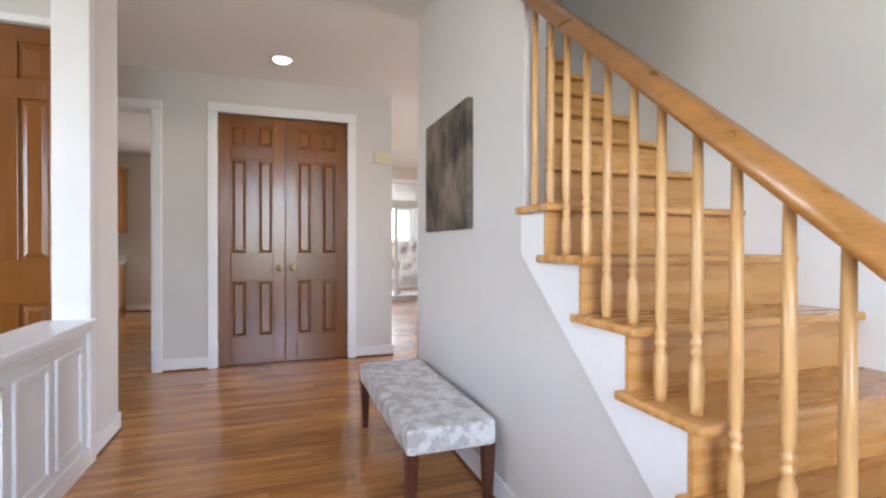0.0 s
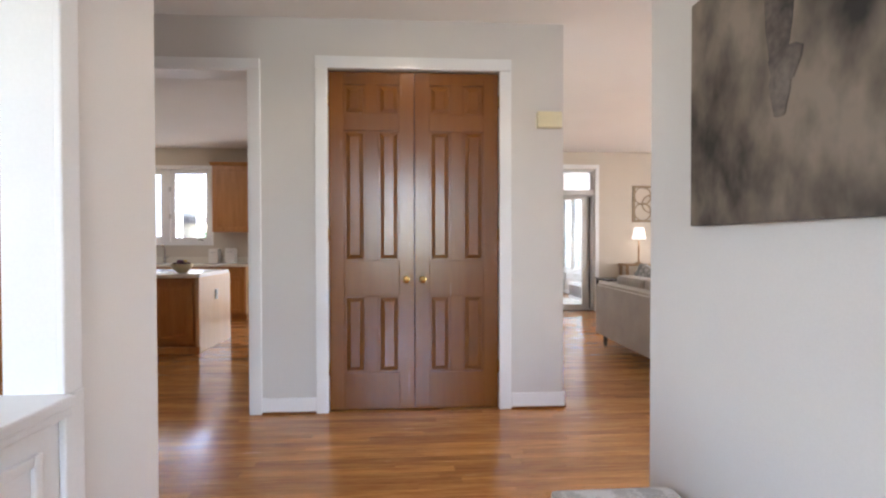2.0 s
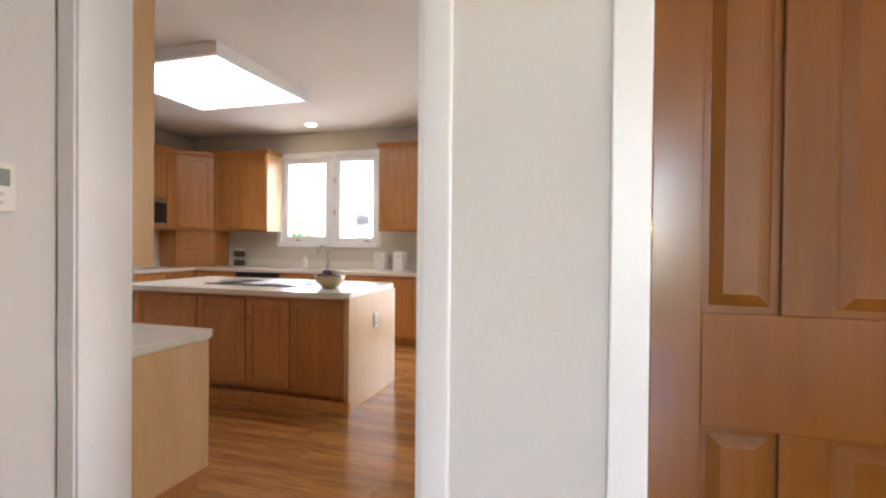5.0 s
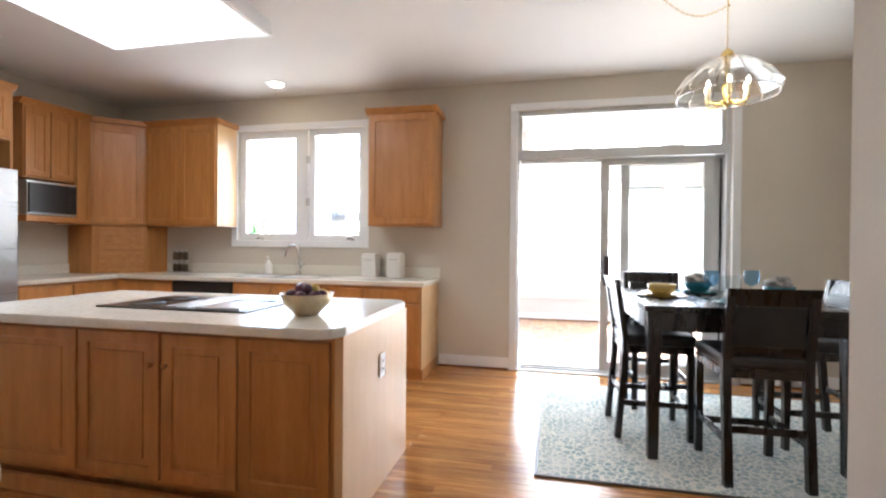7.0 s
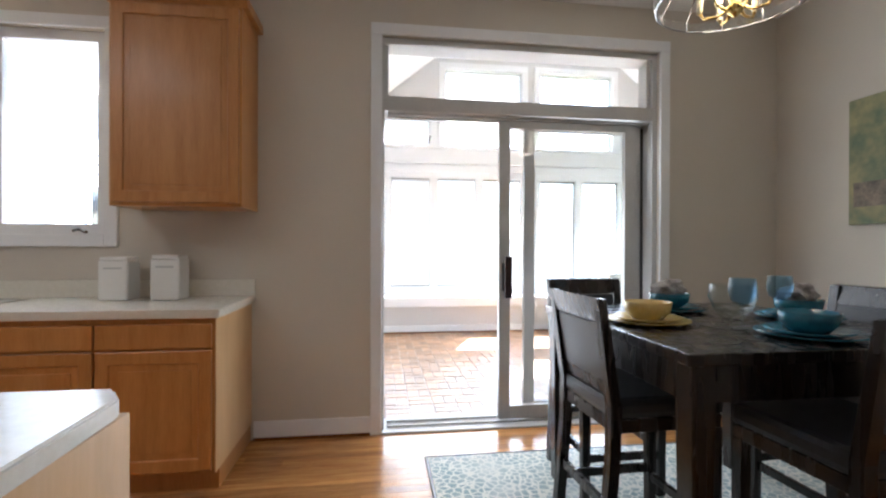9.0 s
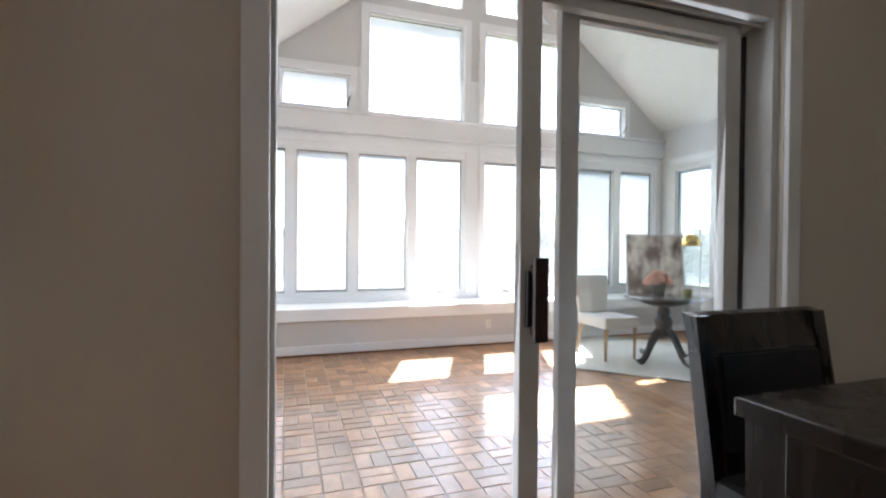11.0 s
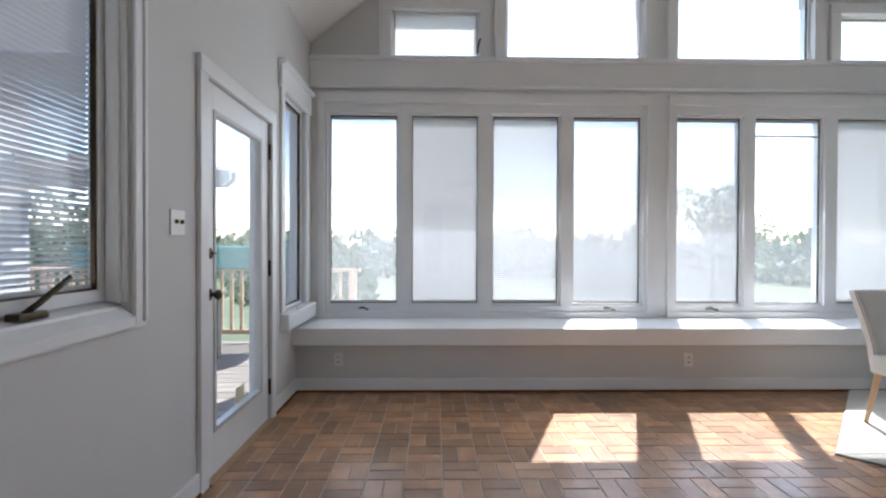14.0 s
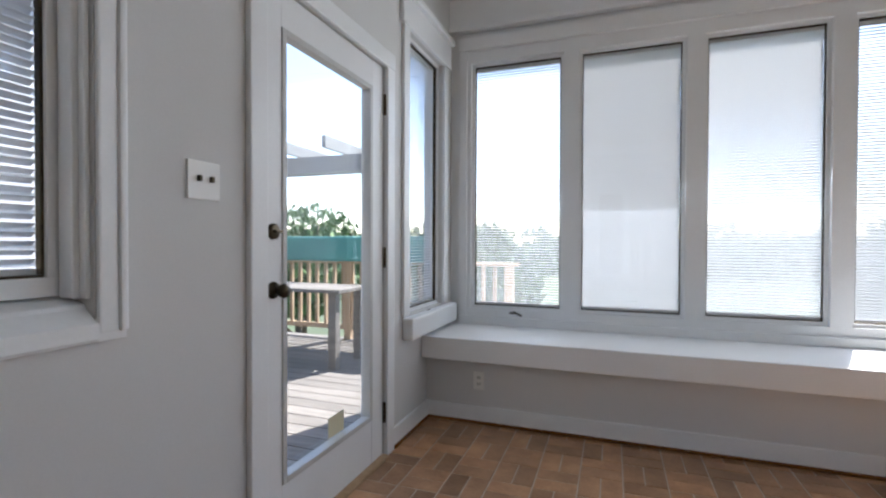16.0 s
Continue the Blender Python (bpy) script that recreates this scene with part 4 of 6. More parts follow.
for x in (-0.175, 0.175):
    for y in (-0.51, 0.60):
        bm = bmesh.new()
        vs = [bm.verts.new((x + s * w, y + q * w, z)) for z, w in ((0, 0.016), (0.30, 0.027)) for s, q in ((-1, -1), (1, -1), (1, 1), (-1, 1))]
        for i in range(4):
            bm.faces.new((vs[i], vs[(i + 1) % 4], vs[4 + (i + 1) % 4], vs[4 + i]))
        bm.faces.new(vs[3::-1])
        bm.faces.new(vs[4:])
        part("leg", bm, "mahogany", t)

t = thing("alarm_box", "small ivory door chime box on the wall", "chime box", 1.30, 4.899, 2.02)
part("cover", box(-0.09, 0.09, -0.045, 0, 0, 0.115, 0.008), "ivory", t)
t = thing("thermostat", "white wall thermostat with a grey display", "thermostat", -2.069, 4.705, 1.30)
part("body", box(0, 0.028, -0.05, 0.05, 0, 0.145, 0.006), "plate_white", t)
part("display", box(0.0275, 0.0295, -0.033, 0.033, 0.075, 0.125, 0.001), surf("lcd", (0.22, 0.25, 0.22), (0.27, 0.30, 0.27), 5, 0.3), t)
for z in (0.02, 0.045):
    part("button", box(0.0275, 0.031, -0.015, 0.015, z, z + 0.012, 0.001), "frame_grey", t)


def plate(axis, face, out, a, z, kind, material="plate_white", label="white wall plate with two outlets", wide=0.072):
    """A wall plate, 115 mm high, with sockets or toggles."""
    nm = "outlet" if kind == "outlet" else "light_switch"
    ob = thing(nm, label, nm.replace("_", " "), *((a, face, z) if axis == "y" else (face, a, z)), rz=(0 if out < 0 else 180) if axis == "y" else (90 if out > 0 else -90))
    part("plate", box(-wide / 2, wide / 2, -0.007, 0, -0.0575, 0.0575, 0.003), material, ob)
    if kind == "outlet":
        for dz in (-0.02, 0.02):
            part("socket", box(-0.017, 0.017, -0.009, -0.0065, dz - 0.014, dz + 0.014, 0.001), material, ob)
            for dx in (-0.007, 0.005):
                part("slot", box(dx - 0.001, dx + 0.004, -0.0096, -0.0088, dz - 0.006, dz + 0.008), "dark", ob)
    else:
        for dx in ([0] if wide < 0.1 else [-0.023, 0.023]):
            part("toggle", box(dx - 0.005, dx + 0.005, -0.02, -0.006, -0.004, 0.014, 0.002), "bronze" if wide > 0.1 else material, ob)
    return ob


plate("x", -2.07, 1, 4.59, 0.34, "outlet", "ivory", "ivory wall jack near the baseboard")
plate("x", -2.07, 1, 4.44, 1.22, "switch", label="white light switch beside the opening")
plate("y", YK, -1, -1.91, 0.11, "outlet", label="white outlet under the window ledge")
plate("y", YK, -1, 1.08, 0.105, "outlet", label="white outlet under the window ledge")
plate("x", XL, 1, 12.08, 1.18, "switch", label="white double light switch with dark toggles", wide=0.118)
plate("x", XL, 1, 11.35, 0.16, "outlet", label="white outlet near the brick floor")
plate("x", -1.995, 1, 7.22, 0.60, "outlet", label="white outlet on the island's end panel")

for nm, x, y in (("recessed_light", 0.30, 4.32), ("recessed_light", -3.83, 9.18)):
    t = thing(nm, "round recessed ceiling light with a white ring, lit", "ceiling light", x, y, CEIL)
    part("ring", lathe([(0.075, -0.001), (0.10, -0.001), (0.098, -0.008), (0.075, -0.005), (0.075, -0.001)], n=28), "trim", t)
    part("bulb", lathe([(0, -0.004), (0.072, -0.004), (0.06, -0.016), (0, -0.022)], n=24), "bulb", t)


# ---- kitchen ----
def cab_door(parent, w, h, m, knob_at=None, material="cabinet"):
    """A frame-and-panel cabinet door, x 0 to w, z 0 to h, face to -y; m is its pose within the cabinet."""
    f = min(0.058, w * 0.24)
    bm = bmesh.new()
    loops = [[bm.verts.new((x, y, z)) for x, z in ((k, k), (w - k, k), (w - k, h - k), (k, h - k))] for k, y in ((0, 0), (0, -0.017), (0.003, -0.019), (f - 0.004, -0.019), (f, -0.014), (f, 0))]
    for a, b in zip(loops, loops[1:] + loops[:1]):
        for i in range(4):
            bm.faces.new((a[i], a[(i + 1) % 4], b[(i + 1) % 4], b[i]))
    bmesh.ops.recalc_face_normals(bm, faces=bm.faces[:])
    ob = part("door", bm, material, parent, at=m)
    bm = box(f, w - f, -0.010, -0.001, f, h - f)
    if w > 0.2 and h > 0.25:
        box(f + 0.03, w - f - 0.03, -0.0155, -0.009, f + 0.03, h - f - 0.03, 0.004, bm)
    part("panel", bm, material, ob)
    if knob_at:
        k = lathe([(0, 0), (0.006, 0), (0.006, 0.012), (0.013, 0.018), (0.011, 0.026), (0, 0.029)], n=12)
        bmesh.ops.transform(k, matrix=Matrix.Translation((knob_at[0], -0.019, knob_at[1])) @ Matrix.Rotation(radians(90), 4, "X"), verts=k.verts[:])
        part("knob", k, "cabinet", ob)
    return ob


def cabinet(name, label, m, w, d, h, doors, toe=0.0, crown=0.0, side=None, drawer=0.0):
    """A cabinet unit with its front at y = 0 looking to -y, body behind it; doors: how many side by side."""
    c = tagged(new(name), label, "cabinet")
    c.matrix_basis = m
    bm = box(0, w, 0.0, d, toe, h, 0.002)
    if toe:
        box(0.0, w, 0.06, d, 0, toe, bm=bm)
    part("body", bm, "cabinet", c)
    if side:
        for s in side:
            xs = (w, w + 0.004) if s == "r" else (-0.004, 0)
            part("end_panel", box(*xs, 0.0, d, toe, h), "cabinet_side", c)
    g = 0.012
    dw = (w - g * (doors + 1)) / doors
    top = h - 0.02 - (drawer + 0.012 if drawer else 0)
    for i in range(doors):
        x = g + i * (dw + g)
        cab_door(c, dw, top - toe - 0.02, pose(x, -0.001, toe + 0.02))
        if drawer:
            bm = box(x, x + dw, -0.019, 0, top + 0.012, top + drawer + 0.004, 0.004)
            part("drawer_front", bm, "cabinet", c)
    if crown:
        bm = prism([(0.0, h), (-0.045, h + crown), (d, h + crown), (d, h)], "x", -0.03, w + 0.03)
        part("crown", bm, "cabinet", c)
    return c


CT = 0.87
# base cabinets along the back wall, front at y = 8.95
for x0, x1, n in ((-6.1, -5.45, 1), (-5.45, -4.79, 2), (-4.13, -3.3, 2), (-3.3, -2.265, 2)):
    cabinet("base_cabinet", "honey maple base cabinet under the cream counter", pose(x0 + 0.002, 8.95, 0), x1 - x0 - 0.004, YB - 8.952, CT - 0.04, n, 0.1, drawer=0.12, side="r" if x1 > -2.3 else None)
t = thing("dishwasher", "black built-in dishwasher between the cabinets", "dishwasher", -4.46, 8.95, 0)
part("door", box(-0.325, 0.325, -0.02, 0.5, 0.1, 0.70, 0.006), "black", t)
part("control_panel", box(-0.325, 0.325, -0.03, 0.5, 0.705, CT - 0.045, 0.006), "black", t)
part("handle", rod((-0.22, -0.055, 0.68), (0.22, -0.055, 0.68), 0.010), "dark", t)
part("toe_kick", box(-0.32, 0.32, 0.04, 0.5, 0, 0.1), "dark", t)
for y0, y1 in ((8.02, 8.95),):
    cabinet("base_cabinet", "honey maple base cabinet on the side wall", pose(-5.47, y0, 0, 0, 0, 90), y1 - y0, 0.62, CT - 0.04, 2, 0.1, drawer=0.12)
bm = prism([(-6.095, 8.0), (-5.44, 8.0), (-5.44, 8.92), (-2.24, 8.92), (-2.24, YB - 0.002), (-6.095, YB - 0.002)], "z", CT - 0.04, CT, bevel=0.004)
tagged(part("worktop", bm, "counter"), "cream laminate worktop along the back wall", "worktop")
bm = box(-6.075, -2.24, YB - 0.02, YB - 0.002, CT, CT + 0.10, 0.003)
box(-6.098, -6.08, 8.0, YB - 0.02, CT, CT + 0.10, 0.003, bm)
tagged(part("backsplash", bm, "counter"), "low cream backsplash behind the worktop", "backsplash")
# wall cabinets
cabinet("wall_cabinet", "honey maple wall cabinet beside the window", pose(-2.875, 9.24, 1.372), 0.645, YB - 9.242, 1.06, 1, crown=0.05, side="l")
cabinet("wall_cabinet", "honey maple double wall cabinet by the window", pose(-5.42, 9.24, 1.372), 0.88, YB - 9.242, 1.06, 2, crown=0.05, side="r")
c = cabinet("wall_cabinet", "honey maple cabinet over the microwave", pose(-5.77, 8.28, 1.77, 0, 0, 90), 0.46, 0.325, 0.66, 2, crown=0.05)
cabinet("wall_cabinet", "narrow honey maple wall cabinet", pose(-5.77, 8.75, 1.372, 0, 0, 90), 0.16, 0.325, 1.06, 1, crown=0.05)
c = tagged(new("corner_cabinet"), "diagonal honey maple corner wall cabinet", "cabinet")
part("body", prism([(-6.098, 8.92), (-5.775, 8.92), (-5.43, 9.245), (-5.43, YB - 0.003), (-6.098, YB - 0.003)], "z", 1.372, 2.432), "cabinet", c)
cab_door(c, 0.43, 1.01, Matrix.Translation((-5.76, 8.933, 1.392)) @ Matrix.Rotation(math.atan2(0.325, 0.345), 4, "Z"))
part("crown", prism([(-6.098, 8.90), (-5.74, 8.90), (-5.40, 9.22), (-5.40, YB - 0.003), (-6.098, YB - 0.003)], "z", 2.433, 2.48), "cabinet", c)
c = tagged(new("appliance_garage"), "maple tambour appliance garage on the worktop", "cabinet")
part("body", prism([(-6.098, 8.95), (-5.79, 8.95), (-5.43, 9.27), (-5.43, YB - 0.022), (-6.098, YB - 0.022)], "z", CT, 1.370), "cabinet", c)
turn = Matrix.Translation((-5.74, 8.985, CT)) @ Matrix.Rotation(math.atan2(0.32, 0.36), 4, "Z")
for k in range(15):
    part("slat", box(0.0, 0.38, -0.008, 0.0, 0.02 + k * 0.03, 0.048 + k * 0.03, 0.003), "cabinet", c, at=turn)
t = thing("microwave", "stainless microwave with a black glass door", "microwave", -6.09, 8.515, 1.44)
part("shelf", box(0, 0.36, -0.23, 0.23, -0.06, -0.004, 0.002), "cabinet", t)
part("case", box(0, 0.355, -0.225, 0.225, 0, 0.31, 0.006), "steel", t)
part("door", box(0.354, 0.372, -0.215, 0.12, 0.02, 0.29, 0.004), "black", t)
part("control_panel", box(0.354, 0.37, 0.125, 0.218, 0.02, 0.29, 0.004), "dark", t)
t = thing("refrigerator", "stainless french-door refrigerator with a bottom freezer", "refrigerator", -5.42, 7.53, 0)
part("case", box(-0.66, -0.03, -0.455, 0.455, 0.02, 1.78, 0.006), "dark", t)
for s in (-1, 1):
    dd = part("door", box(-0.03, 0.03, min(s * 0.003, s * 0.452), max(s * 0.003, s * 0.452), 0.68, 1.775, 0.012), "steel", t)
    bm = rod((0.075, s * 0.05, 0.78), (0.075, s * 0.05, 1.66), 0.012)
    for z in (0.82, 1.62):
        rod((0.028, s * 0.05, z), (0.075, s * 0.05, z), 0.008, bm=bm)
    part("handle", bm, "chrome", dd)
dd = part("freezer_drawer", box(-0.03, 0.03, -0.452, 0.452, 0.06, 0.67, 0.012), "steel", t)
bm = rod((0.075, -0.38, 0.60), (0.075, 0.38, 0.60), 0.012)
for y in (-0.34, 0.34):
    rod((0.028, y, 0.60), (0.075, y, 0.60), 0.008, bm=bm)
part("handle", bm, "chrome", dd)
cabinet("fridge_cabinet", "honey maple cabinet over the refrigerator", pose(-5.50, 7.05, 2.02, 0, 0, 90), 0.95, 0.595, 0.41, 2, crown=0.05)
bm = box(-6.098, -5.5, 7.045, 7.065, 0, 2.43, 0.002)
box(-6.098, -5.5, 7.995, 8.015, 0, 2.43, 0.002, bm)
tagged(part("fridge_surround", bm, "cabinet"), "tall maple side panels round the refrigerator", "panel")

# island
t = tagged(new("island"), "maple kitchen island with raised-panel doors and a pale end panel", "island")
bm = box(-3.98, -2.035, 6.80, 7.62, 0.1, CT - 0.04, 0.003)
box(-3.98, -2.035, 6.86, 7.58, 0, 0.1, bm=bm)
part("body", bm, "cabinet", t)
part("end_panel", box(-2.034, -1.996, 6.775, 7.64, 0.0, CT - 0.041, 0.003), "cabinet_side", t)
xs = [-3.95, -3.33, -2.87, -2.48, -2.05]
for i, (a, b) in enumerate(zip(xs, xs[1:])):
    cab_door(t, b - a - 0.012, 0.66, pose(a, 6.799, 0.13), (0.03, 0.52) if i in (2,) else (b - a - 0.045, 0.52) if i == 1 else None)
part("toe_board", box(-3.98, -1.99, 6.765, 6.80, 0.0, 0.075, 0.004), "cabinet", t)
bm = prism([(-4.03, 6.64), (-2.07, 6.64), (-2.0, 6.67), (-1.97, 6.74), (-1.995, 7.60), (-2.04, 7.67), (-4.03, 7.67)], "z", CT - 0.04, CT, bevel=0.006)
tagged(part("island_worktop", bm, "counter"), "cream laminate island worktop with rounded corners", "worktop")
t = thing("cooktop", "black glass downdraft cooktop with steel grilles", "cooktop", -2.98, 7.19, CT)
part("glass_top", box(-0.42, 0.42, -0.26, 0.26, 0.0, 0.008, 0.003), "black", t)
for x in (-0.06, 0.0, 0.06):
    part("vent_grille", box(x - 0.022, x + 0.022, -0.22, 0.22, 0.008, 0.014, 0.002), "steel", t)
for x, y in ((-0.25, 0.12), (-0.25, -0.12), (0.25, 0.12)):
    part("burner", lathe([(0.0, 0.008), (0.085, 0.008), (0.085, 0.011), (0, 0.011)], (x, y, 0), 24), "dark", t)
part("grill", box(0.14, 0.38, -0.24, 0.0, 0.008, 0.02, 0.003), "steel", t)
t = thing("fruit_bowl", "brass-coloured bowl of dark purple fruit on the island", "bowl", -2.27, 6.98, CT)
t.scale = (0.86, 0.86, 0.86)
part("bowl", lathe([(0.0, 0.0), (0.055, 0.0), (0.075, 0.02), (0.115, 0.06), (0.14, 0.115), (0.136, 0.115), (0.108, 0.062), (0.07, 0.026), (0, 0.015)], n=32), surf("bowl_metal", (0.45, 0.36, 0.22), (0.60, 0.50, 0.33), 8, 0.32, metal=0.8), t)
plum, yellow = surf("plum_skin", (0.045, 0.012, 0.03), (0.13, 0.035, 0.075), 12, 0.35, vary=0.3), surf("yellow_fruit", (0.55, 0.38, 0.08), (0.66, 0.48, 0.14), 10, 0.4)
for k in range(11):
    a = k * 2.4
    r = 0.085 if k < 7 else 0.035
    z = 0.105 if k < 7 else 0.14
    bm = bmesh.new()
    bmesh.ops.create_icosphere(bm, subdivisions=2, radius=0.033 + 0.005 * math.sin(k * 3.1), matrix=Matrix.Translation((r * math.cos(a), r * math.sin(a), z)) @ Matrix.Diagonal((1.0, 1.0, 0.9, 1)))
    for f in bm.faces:
        f.smooth = True
    part("plum" if k % 5 != 3 else "lemon", bm, plum if k % 5 != 3 else yellow, t)

# desk cabinet by the opening
cabinet("desk_cabinet", "low maple desk cabinet beside the opening", pose(-2.195, 5.675, 0, 0, 0, 180), 1.2, 0.61, 0.74, 2, 0.1, side="l", drawer=0.12)
tagged(part("desk_worktop", prism([(-3.42, 5.063), (-2.165, 5.063), (-2.165, 5.66), (-2.19, 5.70), (-3.42, 5.70)], "z", 0.742, 0.782, bevel=0.004), "counter"), "cream laminate desk top", "worktop")
cabinet("desk_wall_cabinet", "tall honey maple wall cabinet over the desk", pose(-2.225, 5.385, 1.11, 0, 0, 180), 1.15, 0.322, 1.28, 2, crown=0.05, side="l")

# worktop things
t = thing("sink", "stainless double sink set in the worktop", "sink", -3.78, 9.23, CT)
bm = bmesh.new()
for a, b in ((-0.40, -0.02), (0.02, 0.40)):
    for x0, x1, y0, y1 in ((a, b, -0.2, -0.185), (a, b, 0.185, 0.2), (a, a + 0.015, -0.185, 0.185), (b - 0.015, b, -0.185, 0.185)):
        box(x0, x1, y0, y1, 0.0, 0.006, 0.001, bm)
part("rim", bm, "chrome", t)
for a, b in ((-0.385, -0.035), (0.035, 0.385)):
    part("basin", box(a, b, -0.184, 0.184, 0.0005, 0.003), "steel", t)
t = thing("faucet", "tall brushed gooseneck faucet behind the sink", "faucet", -3.72, 9.44, CT)
part("spout", pipe([(0, 0, 0)] + [(0, 0, 0.22)] + [(-0.06 + 0.06 * math.cos(a), -0.02 * (1 - math.cos(a)), 0.24 + 0.07 * math.sin(a)) for a in [k * math.pi / 7 for k in range(8)]] + [(-0.125, -0.05, 0.19)], 0.012, 10), "chrome", t)
part("base", lathe([(0.026, 0), (0.026, 0.02), (0.018, 0.05), (0.018, 0.10), (0.0, 0.10)], n=16), "chrome", t)
part("lever", rod((0.015, 0, 0.08), (0.07, -0.01, 0.12), 0.007, 0.009), "chrome", t)
t = thing("soap_bottle", "clear soap bottle with a pump by the sink", "soap bottle", -4.08, 9.46, CT)
part("bottle", lathe([(0, 0), (0.036, 0), (0.038, 0.01), (0.038, 0.11), (0.018, 0.13), (0.014, 0.15), (0, 0.15)], n=18), "plate_white", t)
part("pump", pipe([(0, 0, 0.15), (0, 0, 0.185), (-0.01, -0.03, 0.188)], 0.006), "plate_white", t)
for x, h in ((-2.92, 0.235), (-2.66, 0.245)):
    t = thing("canister", "white rectangular ceramic canister with faint lettering", "canister", x, 9.42, CT, group="canisters")
    part("jar", box(-0.075, 0.075, -0.07, 0.07, 0, h - 0.02, 0.012), "plate_white", t)
    part("lid", box(-0.07, 0.07, -0.065, 0.065, h - 0.02, h, 0.008), "plate_white", t)
    part("lettering", box(-0.045, 0.045, -0.0712, -0.0695, h * 0.72, h * 0.76), "frame_grey", t)
t = thing("spice_rack", "small rack of dark spice jars in the corner", "spice rack", -5.12, 9.40, CT)
for k in range(6):
    x, z = (k % 3 - 1) * 0.065, (k // 3) * 0.13
    j = part("jar", lathe([(0, 0), (0.026, 0), (0.027, 0.07), (0.02, 0.085), (0, 0.085)], (x, 0, z + 0.012), 12), surf("spice_%d" % k, (0.05, 0.035, 0.02), (0.13, 0.09, 0.05), 20, 0.3), t)
    part("lid", lathe([(0.022, 0.085), (0.022, 0.108), (0, 0.11)], (x, 0, z + 0.012), 12), "steel", j)
for z in (0.0, 0.125):
    part("shelf", box(-0.11, 0.11, -0.035, 0.035, z, z + 0.008, 0.002), "steel", t)

t = thing("ceiling_light_box", "large white fluorescent ceiling light box, lit", "ceiling light", -3.805, 7.39, CEIL)
bm = bmesh.new()
for x0, x1, y0, y1 in ((-0.675, 0.675, -0.64, -0.60), (-0.675, 0.675, 0.60, 0.64), (-0.675, -0.635, -0.60, 0.60), (0.635, 0.675, -0.60, 0.60)):
    box(x0, x1, y0, y1, -0.10, 0, 0.004, bm)
part("frame", bm, "trim", t)
part("diffuser", box(-0.635, 0.635, -0.60, 0.60, -0.094, -0.085), "tube", t)

# ---- dining ----
RUGMAT, rn, rl, rp = nodes_of("leaf_pattern_rug")
vor, wav, crd, rmp = rn.new("ShaderNodeTexVoronoi"), rn.new("ShaderNodeTexNoise"), rn.new("ShaderNodeTexCoord"), rn.new("ShaderNodeValToRGB")
vor.feature, vor.distance = "DISTANCE_TO_EDGE", "EUCLIDEAN"
vor.inputs["Scale"].default_value = 26
rl.new(crd.outputs["Object"], vor.inputs["Vector"])
rmp.color_ramp.elements[0].position, rmp.color_ramp.elements[1].position = 0.08, 0.14
rmp.color_ramp.elements[0].color, rmp.color_ramp.elements[1].color = (0.76, 0.76, 0.70, 1), (0.30, 0.40, 0.42, 1)
rl.new(vor.outputs["Distance"], rmp.inputs[0])
wav.inputs["Scale"].default_value = 5
rl.new(crd.outputs["Object"], wav.inputs["Vector"])
rmx = rn.new("ShaderNodeMix")
rmx.data_type = "RGBA"
rmx.inputs["B"].default_value = (0.68, 0.69, 0.65, 1)
rfac = rn.new("ShaderNodeMapRange")
rfac.inputs[1].default_value, rfac.inputs[2].default_value, rfac.inputs[4].default_value = 0.4, 0.7, 0.7
rl.new(wav.outputs[0], rfac.inputs[0])
rl.new(rfac.outputs[0], rmx.inputs[0])
rl.new(rmp.outputs[0], rmx.inputs["A"])
rl.new(rmx.outputs["Result"], rp.inputs["Base Color"])
rp.inputs["Roughness"].default_value = 0.95
t = thing("dining_rug", "pale rug with a blue-green leaf pattern under the table", "rug", -0.08, 8.345, 0.001)
part("field", box(-1.16, 1.16, -0.84, 0.84, 0, 0.010, 0.003), RUGMAT, t)
bm = bmesh.new()
for x0, x1, y0, y1 in ((-1.175, 1.175, -0.855, -0.84), (-1.175, 1.175, 0.84, 0.855), (-1.175, -1.16, -0.84, 0.84), (1.16, 1.175, -0.84, 0.84)):
    box(x0, x1, y0, y1, 0, 0.011, 0.003, bm)
part("binding", bm, "frame_brown", t)
ZR = 0.011
t = thing("dining_table", "square counter-height black wooden dining table", "table", -0.14, 8.36, ZR)
part("tabletop", box(-0.53, 0.53, -0.56, 0.56, 0.825, 0.86, 0.005), "black_wood", t)
for x0, x1, y0, y1 in ((-0.44, 0.44, -0.545, -0.523), (-0.44, 0.44, 0.523, 0.545), (-0.515, -0.493, -0.475, 0.475), (0.493, 0.515, -0.475, 0.475)):
    part("apron", box(x0, x1, y0, y1, 0.72, 0.824, 0.002), "black_wood", t)
for sx in (-1, 1):
    for sy in (-1, 1):
        bm = bmesh.new()
        vs = [bm.verts.new((sx * 0.476 + a * w, sy * 0.511 + b * w, z)) for z, w in ((0, 0.027), (0.824, 0.038)) for a, b in ((-1, -1), (1, -1), (1, 1), (-1, 1))]
        for i in range(4):
            bm.faces.new((vs[i], vs[(i + 1) % 4], vs[4 + (i + 1) % 4], vs[4 + i]))
        bm.faces.new(vs[3::-1])
        bm.faces.new(vs[4:])
        part("leg", bm, "black_wood", t)


